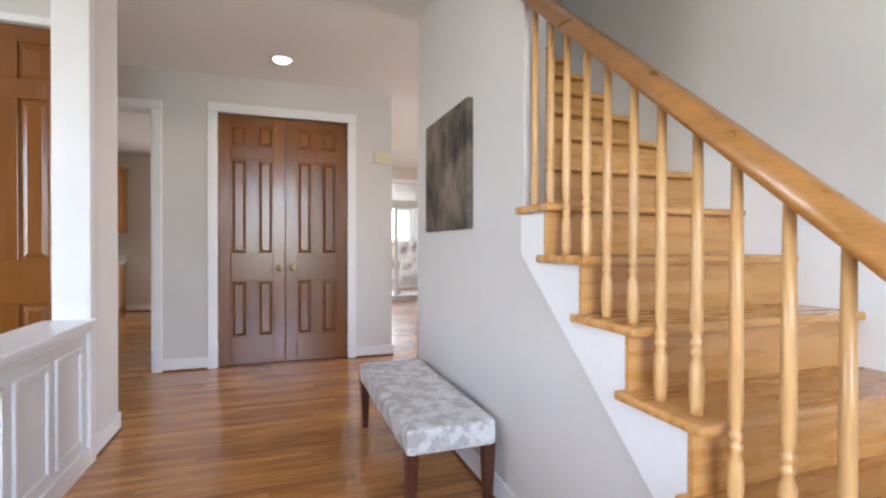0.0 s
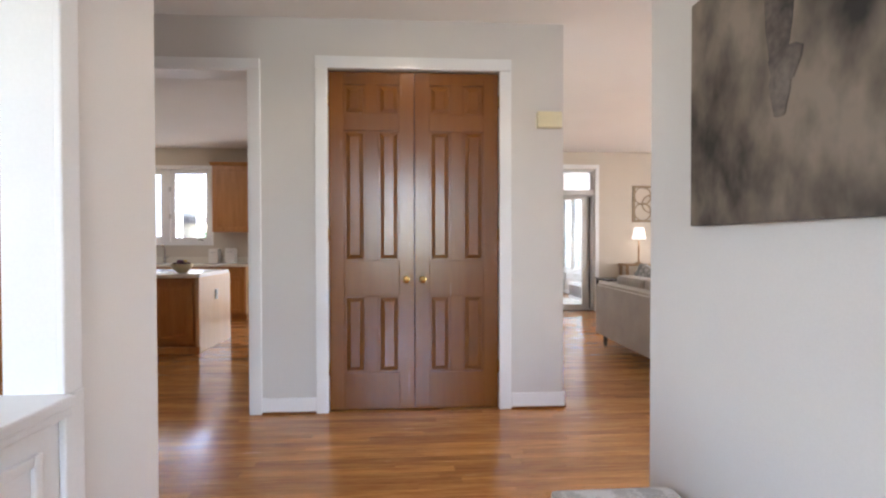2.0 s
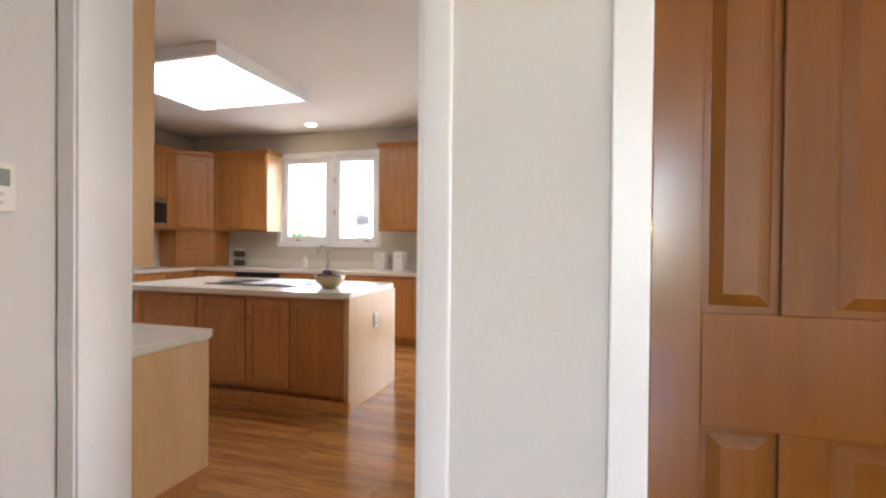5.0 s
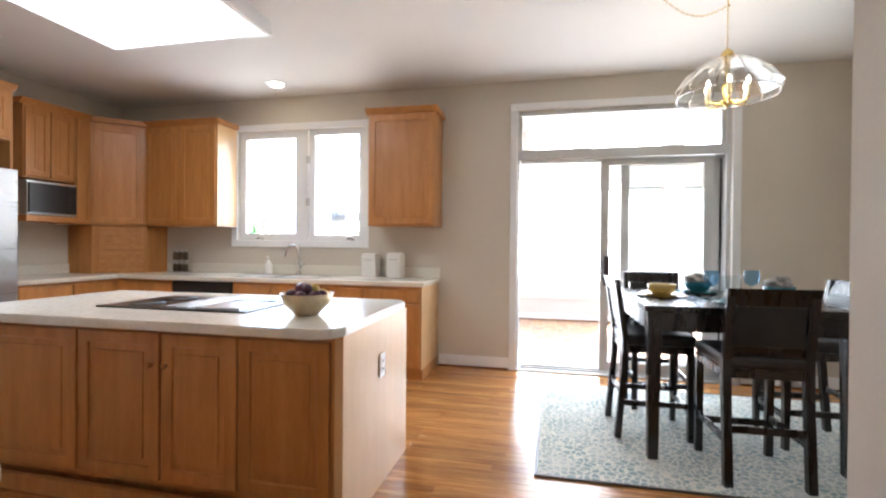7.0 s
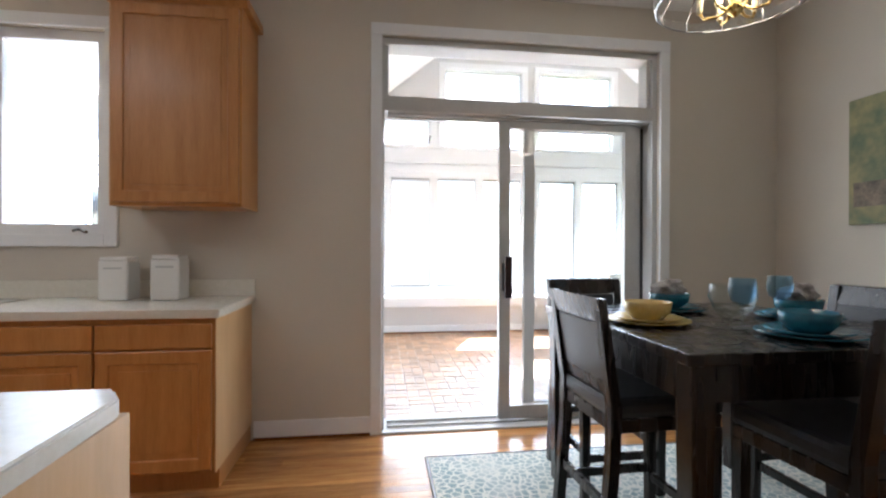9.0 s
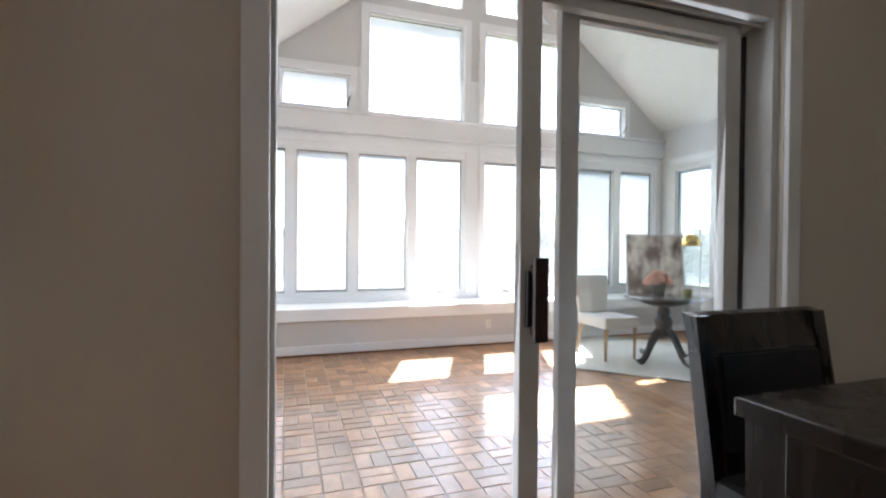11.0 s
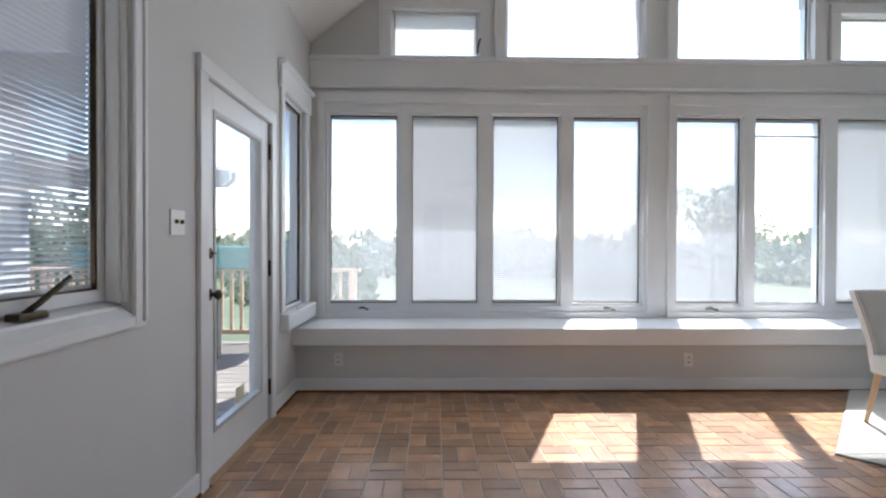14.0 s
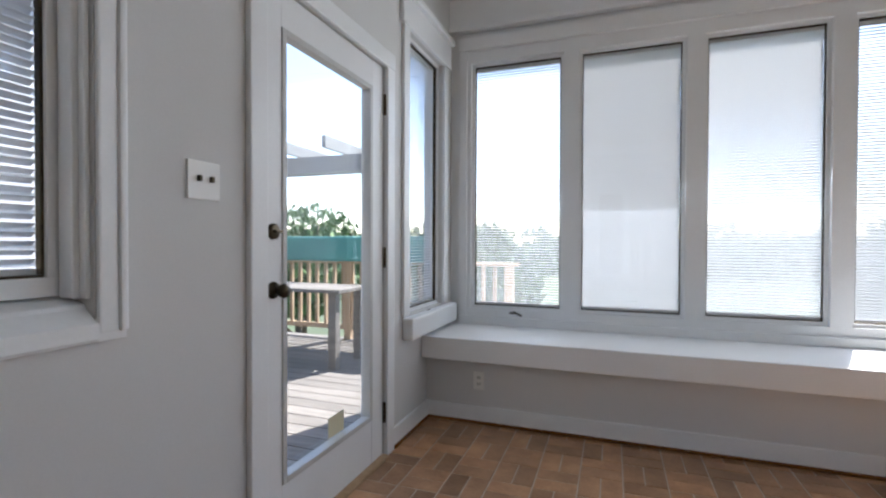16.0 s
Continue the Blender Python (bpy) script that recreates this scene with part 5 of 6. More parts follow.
def dining_chair(m):
    """A counter-height chair looking to +y, its back at y = -0.2."""
    c = tagged(new("dining_chair"), "black wooden counter-height chair with a padded vinyl seat", "chair", "chairs round the table")
    c.matrix_basis = m
    bm = box(-0.205, 0.205, -0.20, 0.22, 0.575, 0.645, 0.022)
    part("seat", bm, "leather", c)
    part("seat_frame", box(-0.20, 0.20, -0.195, 0.21, 0.53, 0.576, 0.003), "black_wood", c)
    for s in (-1, 1):
        part("front_leg", prism([(0.172, 0.53), (0.212, 0.53), (0.208, 0), (0.178, 0)], "x", min(s * 0.165, s * 0.203), max(s * 0.165, s * 0.203)), "black_wood", c)
        part("back_leg", prism([(-0.245, 0), (-0.208, 0), (-0.170, 0.45), (-0.168, 0.62), (-0.225, 0.98), (-0.255, 0.98), (-0.206, 0.62), (-0.208, 0.45)], "x", min(s * 0.165, s * 0.205), max(s * 0.165, s * 0.205)), "black_wood", c)
        part("stretcher", box(min(s * 0.175, s * 0.195), max(s * 0.175, s * 0.195), -0.19, 0.175, 0.20, 0.235, 0.003), "black_wood", c)
    part("stretcher", box(-0.166, 0.166, 0.178, 0.198, 0.17, 0.205, 0.003), "black_wood", c)
    part("stretcher", box(-0.166, 0.166, -0.215, -0.196, 0.26, 0.295, 0.003), "black_wood", c)
    bm = prism([(-0.214, 0.90), (-0.240, 0.98), (-0.262, 0.985), (-0.238, 0.90)], "x", -0.206, 0.206)
    part("top_rail", bm, "black_wood", c)
    part("lower_rail", prism([(-0.171, 0.648), (-0.178, 0.69), (-0.200, 0.69), (-0.193, 0.648)], "x", -0.164, 0.164), "black_wood", c)
    part("back_pad", prism([(-0.172, 0.691), (-0.204, 0.899), (-0.236, 0.899), (-0.204, 0.691)], "x", -0.158, 0.158, bevel=0.006), "leather", c)
    return c


ch = dining_chair(pose(-0.14, 7.83, ZR, 0, 0, 2))
copy_thing(ch, pose(-0.545, 8.30, ZR, 0, 0, -88))
copy_thing(ch, pose(-0.39, 8.85, ZR, 0, 0, 180))
copy_thing(ch, pose(0.36, 8.34, ZR, 0, 0, 92))
ZT = ZR + 0.86
teal, mustard = surf("teal_glaze", (0.01, 0.10, 0.15), (0.02, 0.17, 0.24), 8, 0.2), surf("mustard_glaze", (0.55, 0.40, 0.12), (0.66, 0.50, 0.18), 8, 0.25)
for x, y, a, b in ((-0.47, 8.33, mustard, mustard), (-0.10, 8.00, teal, teal), (-0.16, 8.66, teal, teal), (0.22, 8.36, teal, teal)):
    t = thing("place_setting", "stacked %s plates and bowl on the table" % ("yellow" if a is mustard else "teal"), "dishes", x, y, ZT, group="place settings")
    part("charger", lathe([(0, 0), (0.10, 0), (0.155, 0.012), (0.155, 0.016), (0.10, 0.006), (0, 0.006)], n=32), a, t)
    part("plate", lathe([(0, 0.008), (0.08, 0.008), (0.125, 0.022), (0.125, 0.026), (0.08, 0.014), (0, 0.014)], n=32), a, t)
    part("bowl", lathe([(0, 0.016), (0.055, 0.016), (0.082, 0.045), (0.088, 0.082), (0.084, 0.082), (0.076, 0.047), (0.05, 0.022), (0, 0.022)], n=28), b, t)
    if y < 8.34:
        continue
    nb = bmesh.new()
    bmesh.ops.create_icosphere(nb, subdivisions=3, radius=0.062)
    for v in nb.verts:
        v.co = Vector((v.co.x * 1.35, v.co.y * 0.8, v.co.z * 0.75)) * (1 + 0.35 * noise.noise(v.co * 28))
        v.co.z += 0.098
    part("napkin", nb, "pillow", t, "crumpled grey patterned napkin")
for x, y in ((-0.24, 8.12), (0.02, 8.24)):
    t = thing("wine_goblet", "blue glass goblet with a clear stem", "goblet", x, y, ZT, group="goblets")
    part("foot", lathe([(0, 0), (0.036, 0), (0.03, 0.005), (0.006, 0.01), (0.005, 0.085), (0, 0.085)], n=18), "clear", t)
    part("cup", lathe([(0.006, 0.085), (0.036, 0.105), (0.045, 0.14), (0.041, 0.185), (0.039, 0.185), (0.043, 0.14), (0.033, 0.108), (0, 0.09)], n=20), "blue_glass", t)
t = thing("glass_bowl", "clear faceted glass bowl in the middle of the table", "bowl", -0.08, 8.36, ZT)
t.scale = (0.72, 0.72, 0.9)
part("bowl", lathe([(0, 0), (0.05, 0), (0.09, 0.04), (0.125, 0.10), (0.12, 0.16), (0.115, 0.16), (0.12, 0.10), (0.085, 0.045), (0, 0.012)], n=10), "clear", t)

CX, CY = -0.10, 8.33
t = thing("chandelier", "brass chandelier with a clear glass dome and candle bulbs, lit", "chandelier", CX, CY, 0)
part("canopy", lathe([(0, CEIL), (0.06, CEIL), (0.055, CEIL - 0.02), (0.015, CEIL - 0.035), (0, CEIL - 0.035)], (-0.43, -0.18, 0), 20), "brass", t)
sag = [(-0.43 + 0.43 * u, -0.18 + 0.18 * u, CEIL - 0.035 - 0.09 * math.sin(math.pi * u)) for u in [k / 26 for k in range(27)]]
for k, p in enumerate(sag + [(0, 0, CEIL - 0.04 - 0.017 * j) for j in range(18)]):
    bm = rod((p[0] - 0.006, p[1], p[2]), (p[0] + 0.006, p[1], p[2] - 0.010), 0.0035, n=6) if k % 2 else rod((p[0], p[1] - 0.006, p[2]), (p[0], p[1] + 0.006, p[2] - 0.010), 0.0035, n=6)
    part("chain_link", bm, "brass", t)
part("hook", pipe([(0, 0, CEIL), (0, 0, CEIL - 0.03), (0.012, 0, CEIL - 0.045)], 0.005), "brass", t)
part("stem", lathe([(0, 2.46), (0.012, 2.455), (0.035, 2.43), (0.04, 2.40), (0.018, 2.385), (0.012, 2.30), (0.03, 2.20), (0.02, 2.14), (0.035, 2.11), (0, 2.08)], n=18), "brass", t)
N = 12
for k in range(N):
    a0, a1 = k * math.tau / N, (k + 1) * math.tau / N
    bm = bmesh.new()
    prof = [(0.04, 2.395), (0.145, 2.36), (0.235, 2.29), (0.300, 2.20), (0.290, 2.155)]
    rows = [[bm.verts.new((r * math.cos(a), r * math.sin(a), z)) for a in (a0 + 0.02, a1 - 0.02)] for r, z in prof]
    for u, v in zip(rows, rows[1:]):
        bm.faces.new((u[0], u[1], v[1], v[0]))
    pn = part("glass_panel", bm, "crystal", t)
    pn.visible_shadow = False
    part("came", pipe([(r * math.cos(a0), r * math.sin(a0), z) for r, z in prof], 0.0035, 6), "chrome", t)
bm = pipe([(0.290 * math.cos(k * math.tau / 24), 0.290 * math.sin(k * math.tau / 24), 2.155) for k in range(25)], 0.004, 6)
part("rim", bm, "chrome", t)
for k in range(6):
    a = k * math.tau / 6 + 0.3
    c, s = math.cos(a), math.sin(a)
    arm = part("arm", pipe([(0.015 * c, 0.015 * s, 2.13), (0.06 * c, 0.06 * s, 2.10), (0.11 * c, 0.11 * s, 2.105), (0.125 * c, 0.125 * s, 2.13)], 0.006, 8), "brass", t)
    part("candle", rod((0.125 * c, 0.125 * s, 2.13), (0.125 * c, 0.125 * s, 2.20), 0.011), "ivory", arm)
    part("bulb", lathe([(0, 0), (0.007, 0.0), (0.013, 0.02), (0.007, 0.042), (0, 0.055)], (0.125 * c, 0.125 * s, 2.20), 12), "bulb", arm)
t = thing("landscape_painting", "colourful landscape canvas with green trees on the wall", "painting", 1.249, 8.70, 1.30)
part("canvas", box(-0.035, 0, -0.33, 0.33, 0, 0.72, 0.004), surf("green_paint", (0.03, 0.10, 0.075), (0.38, 0.33, 0.16), 5, 0.6, bump=0.3, fine=22, spread=0.2), t)
part("foreground", box(-0.037, -0.034, -0.30, 0.30, 0.10, 0.24, 0.001), surf("brown_paint", (0.06, 0.05, 0.04), (0.28, 0.22, 0.16), 9, 0.6, bump=0.3), t)


# ---- family room ----
def sofa(m, length, label):
    """A sofa looking to +y, its back at y = 0."""
    s = tagged(new("sofa"), label, "sofa")
    s.matrix_basis = m
    h = length / 2
    part("base", box(-h, h, 0.02, 0.88, 0.13, 0.42, 0.02), "sofa_cloth", s)
    part("back", prism([(0.0, 0.13), (0.22, 0.42), (0.20, 0.71), (0.10, 0.75), (0.0, 0.72)], "x", -h, h, bevel=0.02), "sofa_cloth", s)
    for q in (-1, 1):
        part("arm", box(min(q * h, q * (h - 0.18)), max(q * h, q * (h - 0.18)), 0.01, 0.90, 0.40, 0.66, 0.035), "sofa_cloth", s)
        for y in (0.08, 0.82):
            part("leg", rod((q * (h - 0.1), y, 0), (q * (h - 0.1), y, 0.135), 0.02, 0.03, 8), "black_wood", s)
    n = 3 if length > 1.8 else 2
    w = (length - 0.36) / n
    for k in range(n):
        x = -h + 0.18 + k * w
        part("seat_cushion", box(x + 0.005, x + w - 0.005, 0.20, 0.90, 0.42, 0.56, 0.03), "sofa_cloth", s)
        part("back_cushion", box(x + 0.01, x + w - 0.01, 0.16, 0.36, 0.54, 0.83, 0.05), "sofa_cloth", s)
    for k, x in enumerate((-h + 0.36, h - 0.36)):
        bm = box(-0.2, 0.2, -0.06, 0.06, -0.2, 0.2, 0.055)
        part("pillow", bm, "pillow", s, at=pose(x, 0.42, 0.74, -16, 12 - 24 * k, 0))
    return s


sofa(pose(2.46, 5.80, 0, 0, 0, -90), 2.3, "long light grey upholstered sofa with loose cushions")
sofa(pose(4.75, 9.0, 0, 0, 0, 180), 1.7, "light grey loveseat with throw pillows")
t = thing("lattice_wall_art", "square pale lattice wall panel of overlapping rings", "wall art", 4.47, 9.568, 1.55)
bm = bmesh.new()
for x0, x1, z0, z1 in ((-0.32, 0.32, 0.60, 0.64), (-0.32, 0.32, 0.0, 0.04), (-0.32, -0.28, 0.04, 0.60), (0.28, 0.32, 0.04, 0.60)):
    box(x0, x1, -0.03, 0, z0, z1, 0.003, bm)
gold = surf("pale_gold", (0.26, 0.20, 0.13), (0.36, 0.28, 0.19), 8, 0.5, vary=0.05)
part("frame", bm, gold, t)
for cx, cz in ((0, 0.32), (-0.14, 0.18), (0.14, 0.18), (-0.14, 0.46), (0.14, 0.46)):
    part("ring", pipe([(cx + 0.15 * math.cos(k * math.tau / 20), -0.015, cz + 0.15 * math.sin(k * math.tau / 20)) for k in range(21)], 0.011, 6), gold, t)
for x in (4.12, 5.75):
    t = thing("end_table", "small dark end table beside the loveseat", "end table", x - 0.45 if x < 5 else x + 0.1, 9.15, 0)
    part("tabletop", box(-0.25, 0.25, -0.25, 0.25, 0.57, 0.60, 0.004), "black_wood", t)
    for sx in (-1, 1):
        for sy in (-1, 1):
            part("leg", box(min(sx * 0.20, sx * 0.24), max(sx * 0.20, sx * 0.24), min(sy * 0.20, sy * 0.24), max(sy * 0.20, sy * 0.24), 0, 0.57, 0.003), "black_wood", t)
t = thing("console_table", "narrow pale console table behind the loveseat", "console table", 4.5, 9.38, 0)
part("tabletop", box(-0.62, 0.62, -0.15, 0.15, 0.80, 0.83, 0.004), "leg_wood", t)
for sx in (-0.58, 0.58):
    for sy in (-0.12, 0.12):
        part("leg", box(sx - 0.02, sx + 0.02, sy - 0.02, sy + 0.02, 0, 0.80, 0.003), "leg_wood", t)
for x in (4.18, 4.80):
    t = thing("table_lamp", "slim table lamp with a lit white shade", "lamp", x, 9.38, 0.83, group="console lamps")
    part("base", lathe([(0.07, 0), (0.07, 0.015), (0.02, 0.03), (0.012, 0.12), (0.018, 0.25), (0.01, 0.40), (0, 0.40)], n=20), "leg_wood", t)
    part("shade", lathe([(0.115, 0.42), (0.075, 0.62), (0.073, 0.62), (0.113, 0.42)], n=24), "lamp_shade", t)
t = thing("armchair", "grey armchair in the family room", "armchair", 5.9, 6.4, 0, 90)
part("seat", box(-0.38, 0.38, -0.35, 0.40, 0.15, 0.46, 0.04), "sofa_cloth", t)
part("backrest", box(-0.38, 0.38, -0.42, -0.22, 0.15, 0.88, 0.05), "sofa_cloth", t)

# ---- sunroom things ----
t = thing("area_rug", "pale cream rug laid askew on the bricks", "rug", 2.93, 12.46, SUNF + 0.001, -44)
part("field", box(-1.32, 1.32, -0.98, 0.98, 0, 0.012, 0.004), surf("cream_pile", (0.60, 0.59, 0.54), (0.68, 0.67, 0.62), 5, 0.95, bump=0.35, fine=160), t)
part("edge", box(-1.325, 1.325, -0.985, 0.985, 0, 0.006, 0.002), "frame_brown", t)
ZS = SUNF + 0.0135


def parsons_chair(m):
    """A slim upholstered chair looking to +y."""
    c = tagged(new("side_chair"), "white upholstered side chair with pale wooden legs", "chair", "sunroom chairs")
    c.matrix_basis = m
    part("seat", box(-0.24, 0.24, -0.24, 0.28, 0.36, 0.49, 0.035), "white_cloth", c)
    bm = bmesh.new()
    rows = []
    for z, w, y in ((0.40, 0.19, -0.22), (0.55, 0.20, -0.235), (0.75, 0.235, -0.27), (0.92, 0.26, -0.32)):
        rows.append([bm.verts.new(p) for p in ((-w, y, z), (0, y - 0.035, z), (w, y, z), (w, y - 0.07, z), (0, y - 0.10, z), (-w, y - 0.07, z))])
    for a, b in zip(rows, rows[1:]):
        for k in range(6):
            bm.faces.new((a[k], a[(k + 1) % 6], b[(k + 1) % 6], b[k]))
    bm.faces.new(rows[0][::-1])
    bm.faces.new(rows[-1])
    bmesh.ops.recalc_face_normals(bm, faces=bm.faces[:])
    bmesh.ops.bevel(bm, geom=bm.edges[:], offset=0.012, segments=2, affect="EDGES")
    part("backrest", bm, "white_cloth", c)
    for x in (-0.2, 0.2):
        part("front_leg", rod((x, 0.23, 0), (x, 0.235, 0.37), 0.018, 0.027, 4), "leg_wood", c)
        part("back_leg", rod((x, -0.29, 0), (x, -0.2, 0.37), 0.018, 0.027, 4), "leg_wood", c)
    return c


pc = parsons_chair(pose(2.14, 12.87, ZS, 0, 0, 181))
copy_thing(pc, pose(2.97, 12.0, ZS, 0, 0, 76))
t = thing("pedestal_table", "round black pedestal table with a glass top and scrolled feet", "table", 2.53, 12.41, ZS)
part("glass_top", lathe([(0, 0.715), (0.425, 0.715), (0.43, 0.721), (0.425, 0.727), (0, 0.727)], n=48), "tinted", t)
part("apron", lathe([(0, 0.62), (0.12, 0.63), (0.24, 0.665), (0.26, 0.70), (0.26, 0.714), (0, 0.714)], n=36), "black", t)
part("column", lathe([(0, 0.30), (0.05, 0.27), (0.065, 0.32), (0.05, 0.345), (0.085, 0.40), (0.10, 0.46), (0.075, 0.515), (0.05, 0.53), (0.075, 0.555), (0.06, 0.60), (0.05, 0.64), (0, 0.64)], n=28), "black", t)
for a in (187, 270, 83, 2):
    c, s = math.cos(radians(a)), math.sin(radians(a))
    bm = bmesh.new()
    prof = [(0.03, 0.36, 0.05), (0.10, 0.33, 0.05), (0.18, 0.24, 0.042), (0.25, 0.12, 0.036), (0.31, 0.05, 0.032), (0.37, 0.045, 0.036), (0.40, 0.06, 0.02)]
    rings = []
    for r, z, w in prof:
        rings.append([bm.verts.new(((r + w * 0.8 * math.cos(k * math.pi / 4)) * c - w * math.sin(k * math.pi / 4) * 0.8 * s * 0 - s * w * 0.7 * math.sin(k * math.pi / 4),
                                    (r + w * 0.8 * math.cos(k * math.pi / 4)) * s + c * w * 0.7 * math.sin(k * math.pi / 4), max(z + w * 0.75 * math.cos(k * math.pi / 4 + 1.2), 0.0))) for k in range(8)])
    for u, v in zip(rings, rings[1:]):
        for k in range(8):
            bm.faces.new((u[k], u[(k + 1) % 8], v[(k + 1) % 8], v[k])).smooth = True
    bm.faces.new(rings[0][::-1])
    bm.faces.new(rings[-1])
    bmesh.ops.recalc_face_normals(bm, faces=bm.faces[:])
    part("leg", bm, "black", t)
t = thing("flower_vase", "glass vase of peach-coloured roses on the table", "vase", 2.47, 12.42, ZS + 0.728)
part("vase", lathe([(0, 0), (0.06, 0), (0.065, 0.01), (0.078, 0.15), (0.074, 0.15), (0.06, 0.014), (0, 0.01)], n=20), "clear", t)
peach = surf("peach_petal", (0.78, 0.50, 0.40), (0.88, 0.66, 0.56), 18, 0.8, bump=0.3, vary=0.15)
leafm = surf("rose_leaf", (0.04, 0.09, 0.025), (0.08, 0.16, 0.05), 14, 0.5, vary=0.2)
random.seed(5)
for k in range(15):
    a, r = k * 2.4, 0.125 * math.sqrt((k + 0.3) / 15)
    x, y, z = r * math.cos(a), r * math.sin(a), 0.255 - 7.0 * r * r
    stem = part("stem", rod((x * 0.2, y * 0.2, 0.02), (x, y, z), 0.003, n=5), leafm, t)
    bm = bmesh.new()
    for ring, (nr, tilt) in enumerate(((9, 0.056), (9, 0.052), (7, 0.040), (5, 0.024))):
        for q in range(nr):
            b = q * math.tau / nr + ring * 0.5
            c, s = math.cos(b), math.sin(b)
            up = -0.012 + ring * 0.021
            w = 0.036 - ring * 0.006
            p = [(0.008 * c, 0.008 * s, 0), (tilt * 0.8 * c - w * s, tilt * 0.8 * s + w * c, up * 0.7), (tilt * c, tilt * s, up + 0.01), (tilt * 0.8 * c + w * s, tilt * 0.8 * s - w * c, up * 0.7)]
            bm.faces.new([bm.verts.new((x + u, y + v, z + h)) for u, v, h in p])
    bmesh.ops.create_icosphere(bm, subdivisions=1, radius=0.042, matrix=Matrix.Translation((x, y, z + 0.012)))
    part("rose", bm, peach, stem)
t = thing("candle_cup", "small olive green cup candle on the table", "candle", 2.76, 12.30, ZS + 0.728)
part("cup", lathe([(0, 0), (0.04, 0), (0.046, 0.09), (0.041, 0.09), (0.037, 0.012), (0, 0.012)], n=18), surf("olive_glaze", (0.20, 0.20, 0.06), (0.30, 0.29, 0.10), 8, 0.3), t)
part("wax", lathe([(0, 0.02), (0.037, 0.02), (0.039, 0.065), (0, 0.066)], n=16), "white_cloth", t)
t = thing("leaning_canvas", "large abstract canvas in cream, rose and brown propped on the ledge", "painting", 3.84, 13.90, 0.393, -25)
part("canvas", box(-0.40, 0.40, -0.014, 0.014, 0.0, 0.92, 0.003), surf("abstract_rose_paint", (0.13, 0.085, 0.075), (0.66, 0.60, 0.54), 3.2, 0.65, bump=0.3, fine=11, spread=0.075, stretch=(1, 1, 0.7)), t, at=pose(0, 0.06, 0, -8, 0, 0))
bm = bmesh.new()
for x0, x1, z0, z1 in ((-0.415, 0.415, 0.92, 0.935), (-0.415, -0.40, 0, 0.92), (0.40, 0.415, 0, 0.92)):
    box(x0, x1, -0.02, 0.02, z0, z1, 0.002, bm)
part("frame", bm, "frame_grey", t, at=pose(0, 0.06, 0.004, -8, 0, 0))
t = thing("floor_lamp", "slim steel floor lamp with a brass dome shade", "floor lamp", 3.47, 12.80, SUNF + 0.012)
part("base", lathe([(0, 0), (0.13, 0), (0.128, 0.016), (0.02, 0.025), (0, 0.025)], n=28), "steel", t)
part("pole", rod((0, 0, 0.02), (0, 0, 1.52), 0.010), "steel", t)
part("arm", rod((0, 0, 1.50), (-0.16, -0.02, 1.50), 0.007), "steel", t)
part("shade", lathe([(0.115, 1.30), (0.105, 1.38), (0.06, 1.43), (0.0, 1.45), (0.0, 1.445), (0.058, 1.425), (0.10, 1.375), (0.11, 1.30)], (-0.17, -0.02, 0.0), 28), "brass", t)
part("bulb", lathe([(0, 1.30), (0.03, 1.32), (0.028, 1.36), (0, 1.39)], (-0.17, -0.02, 0.0), 16), "plate_white", t)
t = thing("baseboard_heater", "white slatted heater cabinet under the east windows", "radiator", XR - 0.002, 12.0, SUNF)
part("case", box(-0.20, 0, -0.95, 0.95, 0.0, 0.42, 0.006), "trim", t)
# no hollow here: a dark sheet on the case paints the grille's shade
part("grille_recess", box(-0.204, -0.199, -0.9, 0.9, 0.08, 0.33), "frame_brown", t)
for k in range(13):
    y = -0.9 + k * 0.15
    part("slat", box(-0.212, -0.203, y - 0.012, y + 0.012, 0.08, 0.33, 0.002), "trim", t)

# ---- outside ----
grass = surf("lawn", (0.065, 0.085, 0.042), (0.10, 0.13, 0.065), 0.4, 0.95, bump=0.2, fine=4)
gm = bmesh.new()
bmesh.ops.create_grid(gm, x_segments=40, y_segments=40, size=900)
for v in gm.verts:
    v.co.z = -3.2 - 0.004 * max(v.co.y - 30, 0)
tagged(part("ground", gm, grass), "green lawn that falls away to distant woods", "ground", kind="structure")
deckm = surf("weathered_deck", (0.15, 0.135, 0.12), (0.25, 0.23, 0.205), 2.5, 0.85, bump=0.2, stretch=(1, 12, 12), fine=20, vary=0.15)
railm = surf("tan_rail_wood", (0.42, 0.29, 0.18), (0.56, 0.41, 0.27), 3, 0.75, bump=0.15, stretch=(8, 8, 1), fine=20, vary=0.12)
deck = tagged(new("deck"), "weathered wooden deck beside the sunroom", "deck", kind="structure")
part("frame", box(-8.0, -2.42, 9.8, 16.0, -0.55, -0.20), railm, deck)
for k in range(44):
    y = 9.85 + k * 0.14
    part("board", box(-8.0, -2.43, y, y + 0.132, -0.198, -0.168, 0.003), deckm, deck)
part("board", box(-2.42, -2.06, 14.8, 16.0, -0.198, -0.168, 0.003), deckm, deck)
for x in (-7.9, -2.5):
    for y in (10.0, 15.9):
        part("post", box(x - 0.07, x + 0.07, y - 0.07, y + 0.07, -3.3, -0.55), railm, deck)
rl_ = tagged(new("deck_railing"), "tan wooden deck railing with square balusters", "railing", kind="structure")
part("top_rail", box(-8.0, -2.05, 15.86, 16.0, 0.74, 0.78, 0.004), railm, rl_)
part("lower_rail", box(-8.0, -2.08, 15.90, 15.94, -0.06, 0.0, 0.003), railm, rl_)
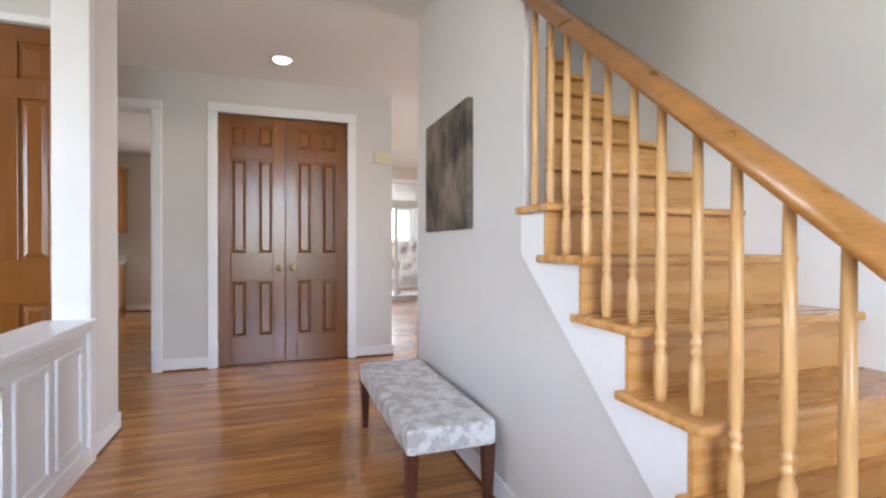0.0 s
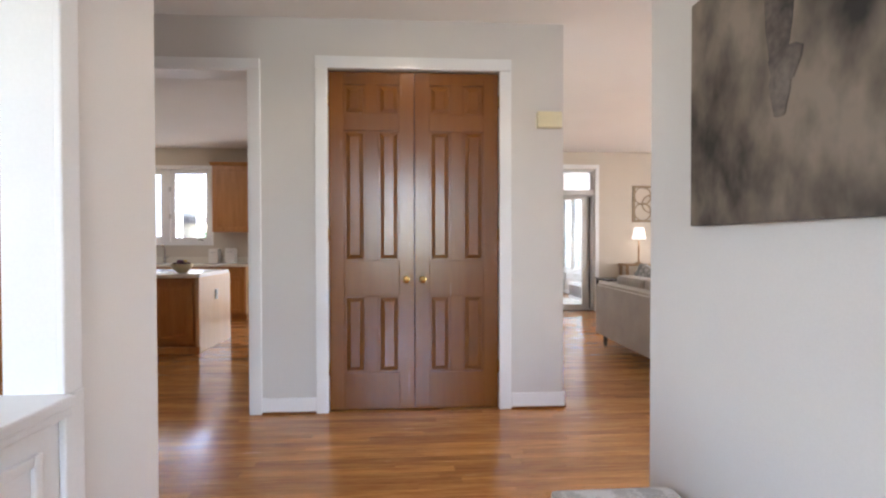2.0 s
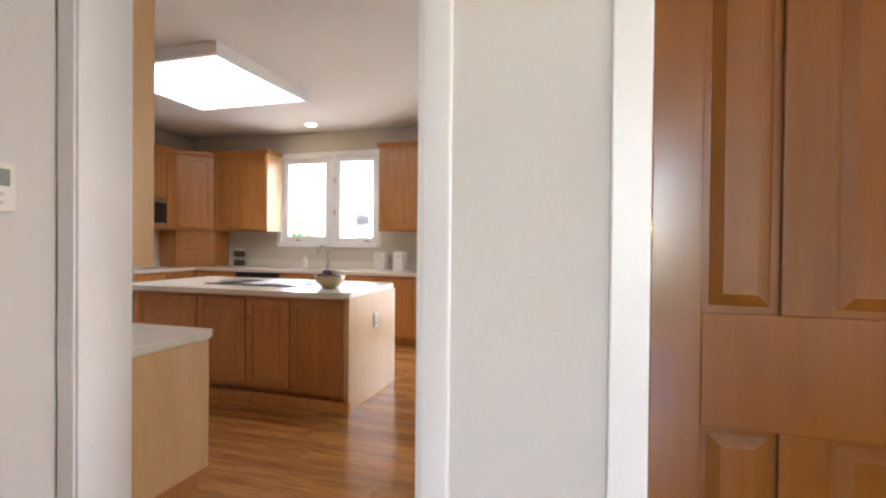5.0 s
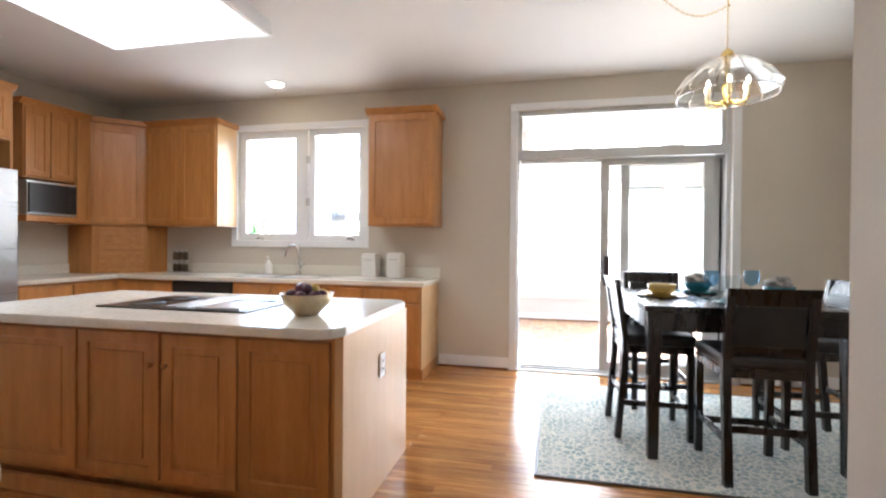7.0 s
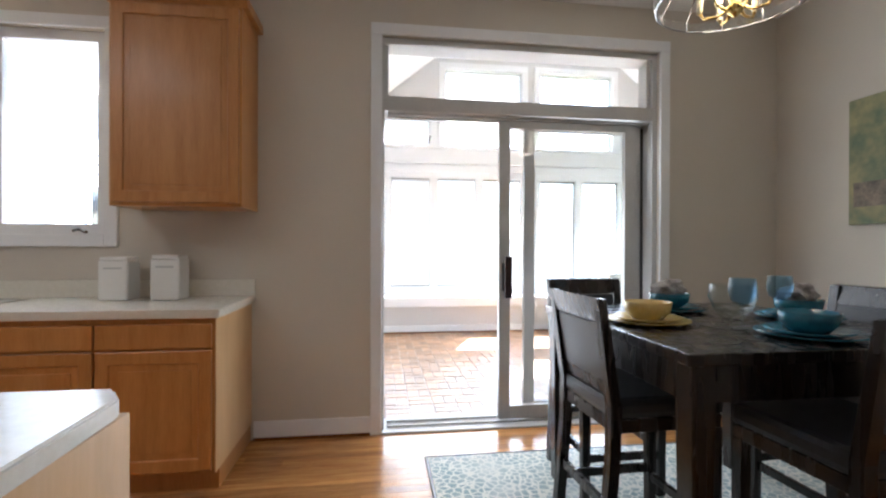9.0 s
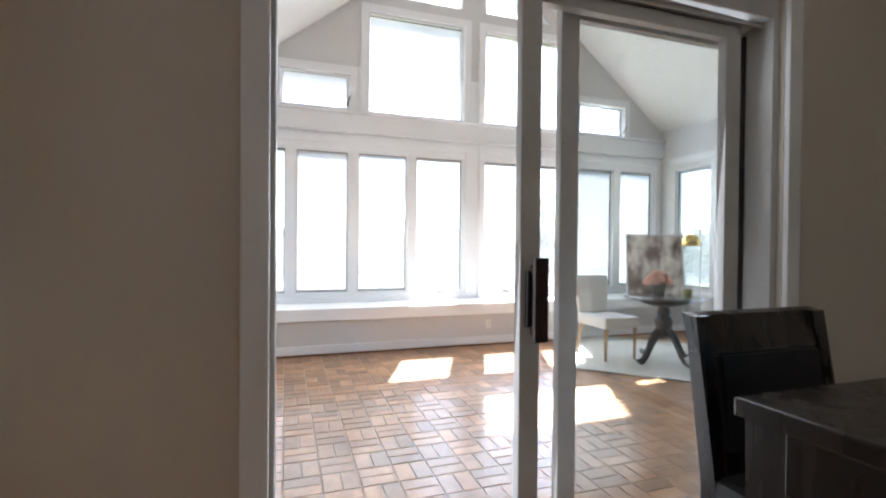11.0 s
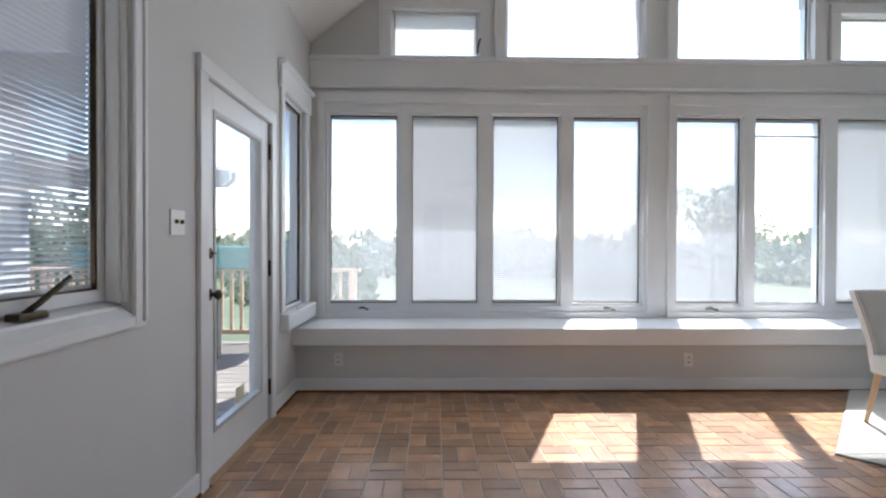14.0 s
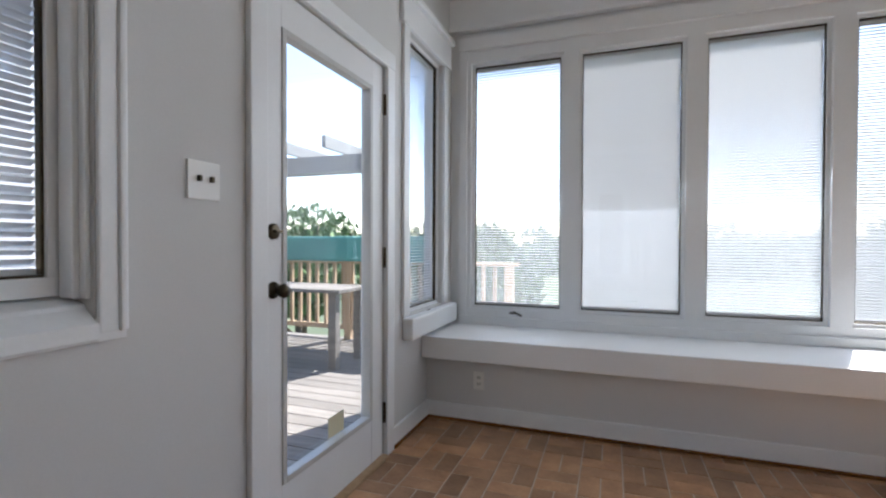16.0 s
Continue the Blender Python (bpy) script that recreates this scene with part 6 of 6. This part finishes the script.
part("top_rail", box(-8.0, -7.86, 9.9, 15.86, 0.74, 0.78, 0.004), railm, rl_)
for x in (-7.94, -6.0, -4.1, -2.14):
    part("post", box(x - 0.045, x + 0.045, 15.88, 15.97, -0.168, 0.74, 0.004), railm, rl_)
for k in range(46):
    x = -7.8 + k * 0.125
    part("baluster", box(x - 0.018, x + 0.018, 15.905, 15.94, 0.0, 0.74), railm, rl_)
for k in range(48):
    y = 9.95 + k * 0.125
    part("baluster", box(-7.95, -7.91, y - 0.018, y + 0.018, -0.168, 0.74), railm, rl_)
t = thing("deck_bench", "grey weathered wooden table on the deck", "outdoor table", -4.0, 14.9, -0.168)
for k in range(4):
    part("slat", box(-0.6, 0.6, -0.3 + k * 0.15, -0.16 + k * 0.15, 0.70, 0.735, 0.004), deckm, t)
for x in (-0.5, 0.5):
    for y in (-0.22, 0.22):
        part("leg", box(x - 0.04, x + 0.04, y - 0.04, y + 0.04, 0, 0.70, 0.004), deckm, t)
t = thing("grill_cover", "teal covered planter box on the deck railing", "planter", -4.1, 15.7, 0.781)
part("cover", box(-1.3, 1.3, -0.18, 0.2, 0.0, 0.28, 0.03), surf("teal_canvas", (0.05, 0.22, 0.20), (0.09, 0.30, 0.27), 3, 0.8, bump=0.2), t)
t = thing("pergola", "weathered wooden pergola at the edge of the deck", "pergola", -3.9, 15.45, -0.168)
greyw = surf("grey_timber", (0.22, 0.22, 0.22), (0.33, 0.33, 0.32), 3, 0.85, bump=0.2, stretch=(1, 10, 10))
for x in (-1.0, -3.4):
    part("post", box(x - 0.06, x + 0.06, -0.06, 0.06, 0, 1.92, 0.006), greyw, t)
for y in (-0.10, 0.065):
    part("beam", prism([(-3.7, 1.92), (0.35, 1.92), (0.45, 2.0), (0.45, 2.10), (-3.7, 2.10)], "y", y, y + 0.04), greyw, t)
for k in range(7):
    x = -3.4 + k * 0.58
    part("rafter", prism([(-0.5, 2.10), (0.9, 2.10), (0.9, 2.22), (-0.5, 2.22)], "x", x, x + 0.045), greyw, t)
bark = surf("bark", (0.06, 0.045, 0.03), (0.12, 0.09, 0.065), 6, 0.95, bump=0.5, stretch=(6, 6, 1))
leaf_a = surf("leaves_green", (0.05, 0.10, 0.03), (0.11, 0.18, 0.055), 3, 0.7, vary=0.35, island=True)


def leaf_cloud(bm, centre, rx, rz, n, size, rng):
    for _ in range(n):
        d = Vector((rng.gauss(0, 1), rng.gauss(0, 1), rng.gauss(0, 1))).normalized() * rng.uniform(0.45, 1.0) ** 0.6
        p = Vector(centre) + Vector((d.x * rx, d.y * rx, d.z * rz))
        q = Euler((rng.uniform(0, 6.3), rng.uniform(0, 6.3), rng.uniform(0, 6.3))).to_matrix()
        s = size * rng.uniform(0.6, 1.4)
        bm.faces.new([bm.verts.new(p + q @ Vector(v) * s) for v in ((-1, 0, 0), (0, -0.5, 0.15), (1, 0, 0), (0, 0.5, 0.15))])


def tree(x, y, z, h, r, seed, n=900, size=0.22):
    rng = random.Random(seed)
    t = thing("tree", "leafy green deciduous tree", "tree", x, y, z, group="trees beyond the deck")
    bm = rod((0, 0, 0), (0.1, 0, h * 0.5), h * 0.03, h * 0.018, 8)
    for k in range(6):
        a = k * 1.05 + rng.random()
        rod((0.08, 0, h * rng.uniform(0.3, 0.5)), (r * 0.7 * math.cos(a), r * 0.7 * math.sin(a), h * rng.uniform(0.6, 0.85)), h * 0.012, h * 0.004, 6, bm)
    part("trunk", bm, bark, t)
    bm = bmesh.new()
    for k in range(9):
        a, q = k * 2.4, rng.uniform(0.2, 0.75) * r
        leaf_cloud(bm, (q * math.cos(a), q * math.sin(a), h * rng.uniform(0.5, 0.9)), r * 0.45, h * 0.15, n // 9, size, rng)
    part("crown", bm, leaf_a, t)


for k, (x, y, h, r) in enumerate(((-9.5, 22, 4.6, 2.4), (-6.0, 25, 4.7, 2.4), (-3.2, 19.0, 3.9, 1.3), (-13, 27, 6.0, 3.2), (20.0, 45, 9.2, 3.2), (24.0, 48, 7.0, 3.6), (22.5, 24, 5.2, 3.4), (-14.5, 18, 5.5, 2.8))):
    tree(x, y, -3.2, h, r, 11 + k, 1500, 0.16)
rng = random.Random(77)
bm = bmesh.new()
for k in range(150):
    a = -80 + 160 * k / 150 + rng.uniform(-1, 1)
    d = rng.uniform(62, 90)
    x, y = d * math.sin(radians(a)), 12 + d * math.cos(radians(a))
    top = rng.uniform(3.5, 6.5)
    for j in range(3):
        leaf_cloud(bm, (x + rng.uniform(-3, 3), y + rng.uniform(-3, 3), -3.4 + top * (0.3 + 0.3 * j)), 3.6 - 0.7 * j, top * 0.28, 42, 0.75, rng)
tagged(part("far_woods", bm, leaf_a), "distant green tree line across the valley", "woods", kind="stuff")

siding = surf("grey_siding", (0.46, 0.47, 0.48), (0.55, 0.56, 0.57), 2, 0.7, bump=0.1, stretch=(1, 1, 8))
t = tagged(new("house_wing"), "pale grey sided wing of the house beyond the deck", "house")
part("wall", box(-6.3, -5.6, 13.2, 15.2, -0.165, 3.3), siding, t)
for k in range(24):
    part("clapboard", prism([(-5.6, -0.15 + k * 0.14), (-5.582, -0.15 + k * 0.14), (-5.6, -0.01 + k * 0.14)], "y", 13.2, 15.2), siding, t)
part("roof", prism([(-6.5, 3.28), (-5.4, 3.28), (-5.9, 3.8)], "y", 13.0, 15.4), siding, t)
w = part("window", box(-5.59, -5.55, 13.8, 14.7, 0.8, 2.1, 0.004), "trim", t)
part("pane", box(-5.552, -5.544, 13.88, 14.62, 0.88, 2.02), "black", w)

# ---- floor pieces ----
PW = 0.0585


def plank_rows(x0, x1, y0, y1, rng):
    j = 0
    y = y0
    while y < y1 - 0.001:
        x = x0 - rng.uniform(0, 1.2)
        while x < x1:
            ln = rng.uniform(0.55, 1.75)
            a, b = max(x, x0), min(x + ln, x1)
            if b - a > 0.02:
                yield a, b, y, min(y + PW, y1)
            x += ln
        y += PW
        j += 1


def slab(verts, faces, x0, x1, y0, y1, z0, z1, e):
    i = len(verts)
    verts += [(x0, y0, z0), (x1, y0, z0), (x1, y1, z0), (x0, y1, z0), (x0, y0, z1 - e), (x1, y0, z1 - e), (x1, y1, z1 - e), (x0, y1, z1 - e),
              (x0 + e, y0 + e, z1), (x1 - e, y0 + e, z1), (x1 - e, y1 - e, z1), (x0 + e, y1 - e, z1)]
    for a, b in ((0, 4), (4, 8)):
        for k in range(4):
            faces.append((i + a + k, i + a + (k + 1) % 4, i + b + (k + 1) % 4, i + b + k))
    faces.append((i + 8, i + 9, i + 10, i + 11))


rng = random.Random(3)
verts, faces, count = [], [], 0
for x0, x1, y0, y1 in ((-6.1, 7.0, -2.2, 9.57),):
    for a, b, c, d in plank_rows(x0, x1, y0, y1, rng):
        near = count < 300 and ((-0.6 < a < 1.0 and 2.4 < c < 4.9) or (-2.0 < a < -0.4 and 4.9 < c < 7.4))
        if near:
            count += 1
            v, f = [], []
            slab(v, f, 0, b - a, 0, d - c, -0.008, 0, 0.0007)
            mesh = bpy.data.meshes.new("plank")
            mesh.from_pydata(v, [], f)
            mesh.materials.append(M["oak_piece"])
            ob = new("plank", mesh)
            ob.location = (a, c, rng.uniform(-0.0004, 0.0))
            ob.parent = floor
        else:
            slab(verts, faces, a, b, c, d, -0.008, rng.uniform(-0.0004, 0.0), 0.0007)
mesh = bpy.data.meshes.new("plank_field")
mesh.from_pydata(verts, [], faces)
mesh.materials.append(M["oak_rest"])
ob = new("plank_field", mesh)
ob.parent = floor
tagged(ob, "oak strips in honey and brown tones", kind="stuff")

BL, BW, J = 0.203, 0.1015, 0.006
shared = {}
for key, (lx, ly) in (("h", (BL, BW)), ("v", (BW, BL))):
    v, f = [], []
    slab(v, f, J / 2, lx + 0.0 - J / 2, J / 2, ly - J / 2, -0.012, 0.0, 0.0022)
    mesh = bpy.data.meshes.new("brick")
    mesh.from_pydata(v, [], f)
    mesh.materials.append(M["brick_piece"])
    shared[key] = mesh
verts, faces, count = [], [], 0
ny, nx = int((YK - YS) / BL) + 1, int((XR - XL) / BL) + 1
for iy in range(ny):
    for ix in range(nx):
        x, y = XL + ix * BL, YS + iy * BL
        for k in (0, 1):
            key = "h" if (ix + iy) % 2 else "v"
            bx, by = (x, y + k * BL / 2) if key == "h" else (x + k * BL / 2, y)
            lx, ly = (BL, BW) if key == "h" else (BW, BL)
            lx, ly = min(lx, XR - bx), min(ly, YK - by)
            if lx < 0.01 or ly < 0.01:
                continue
            z = SUNF + rng.uniform(-0.002, 0.0)
            if count < 300 and -2.2 < bx < 0.9 and 11.9 < by < 13.75 and lx + ly > 0.29:
                count += 1
                ob = new("brick", shared[key])
                ob.location, ob.parent = (bx, by, z), sun_floor
            else:
                slab(verts, faces, bx + J / 2, bx + lx - J / 2, by + J / 2, by + ly - J / 2, z - 0.012, z, 0.0022)
mesh = bpy.data.meshes.new("brick_field")
mesh.from_pydata(verts, [], faces)
mesh.materials.append(M["brick_rest"])
ob = new("brick_field", mesh)
ob.parent = sun_floor
tagged(ob, "brown brick pavers with uneven tones", kind="stuff")
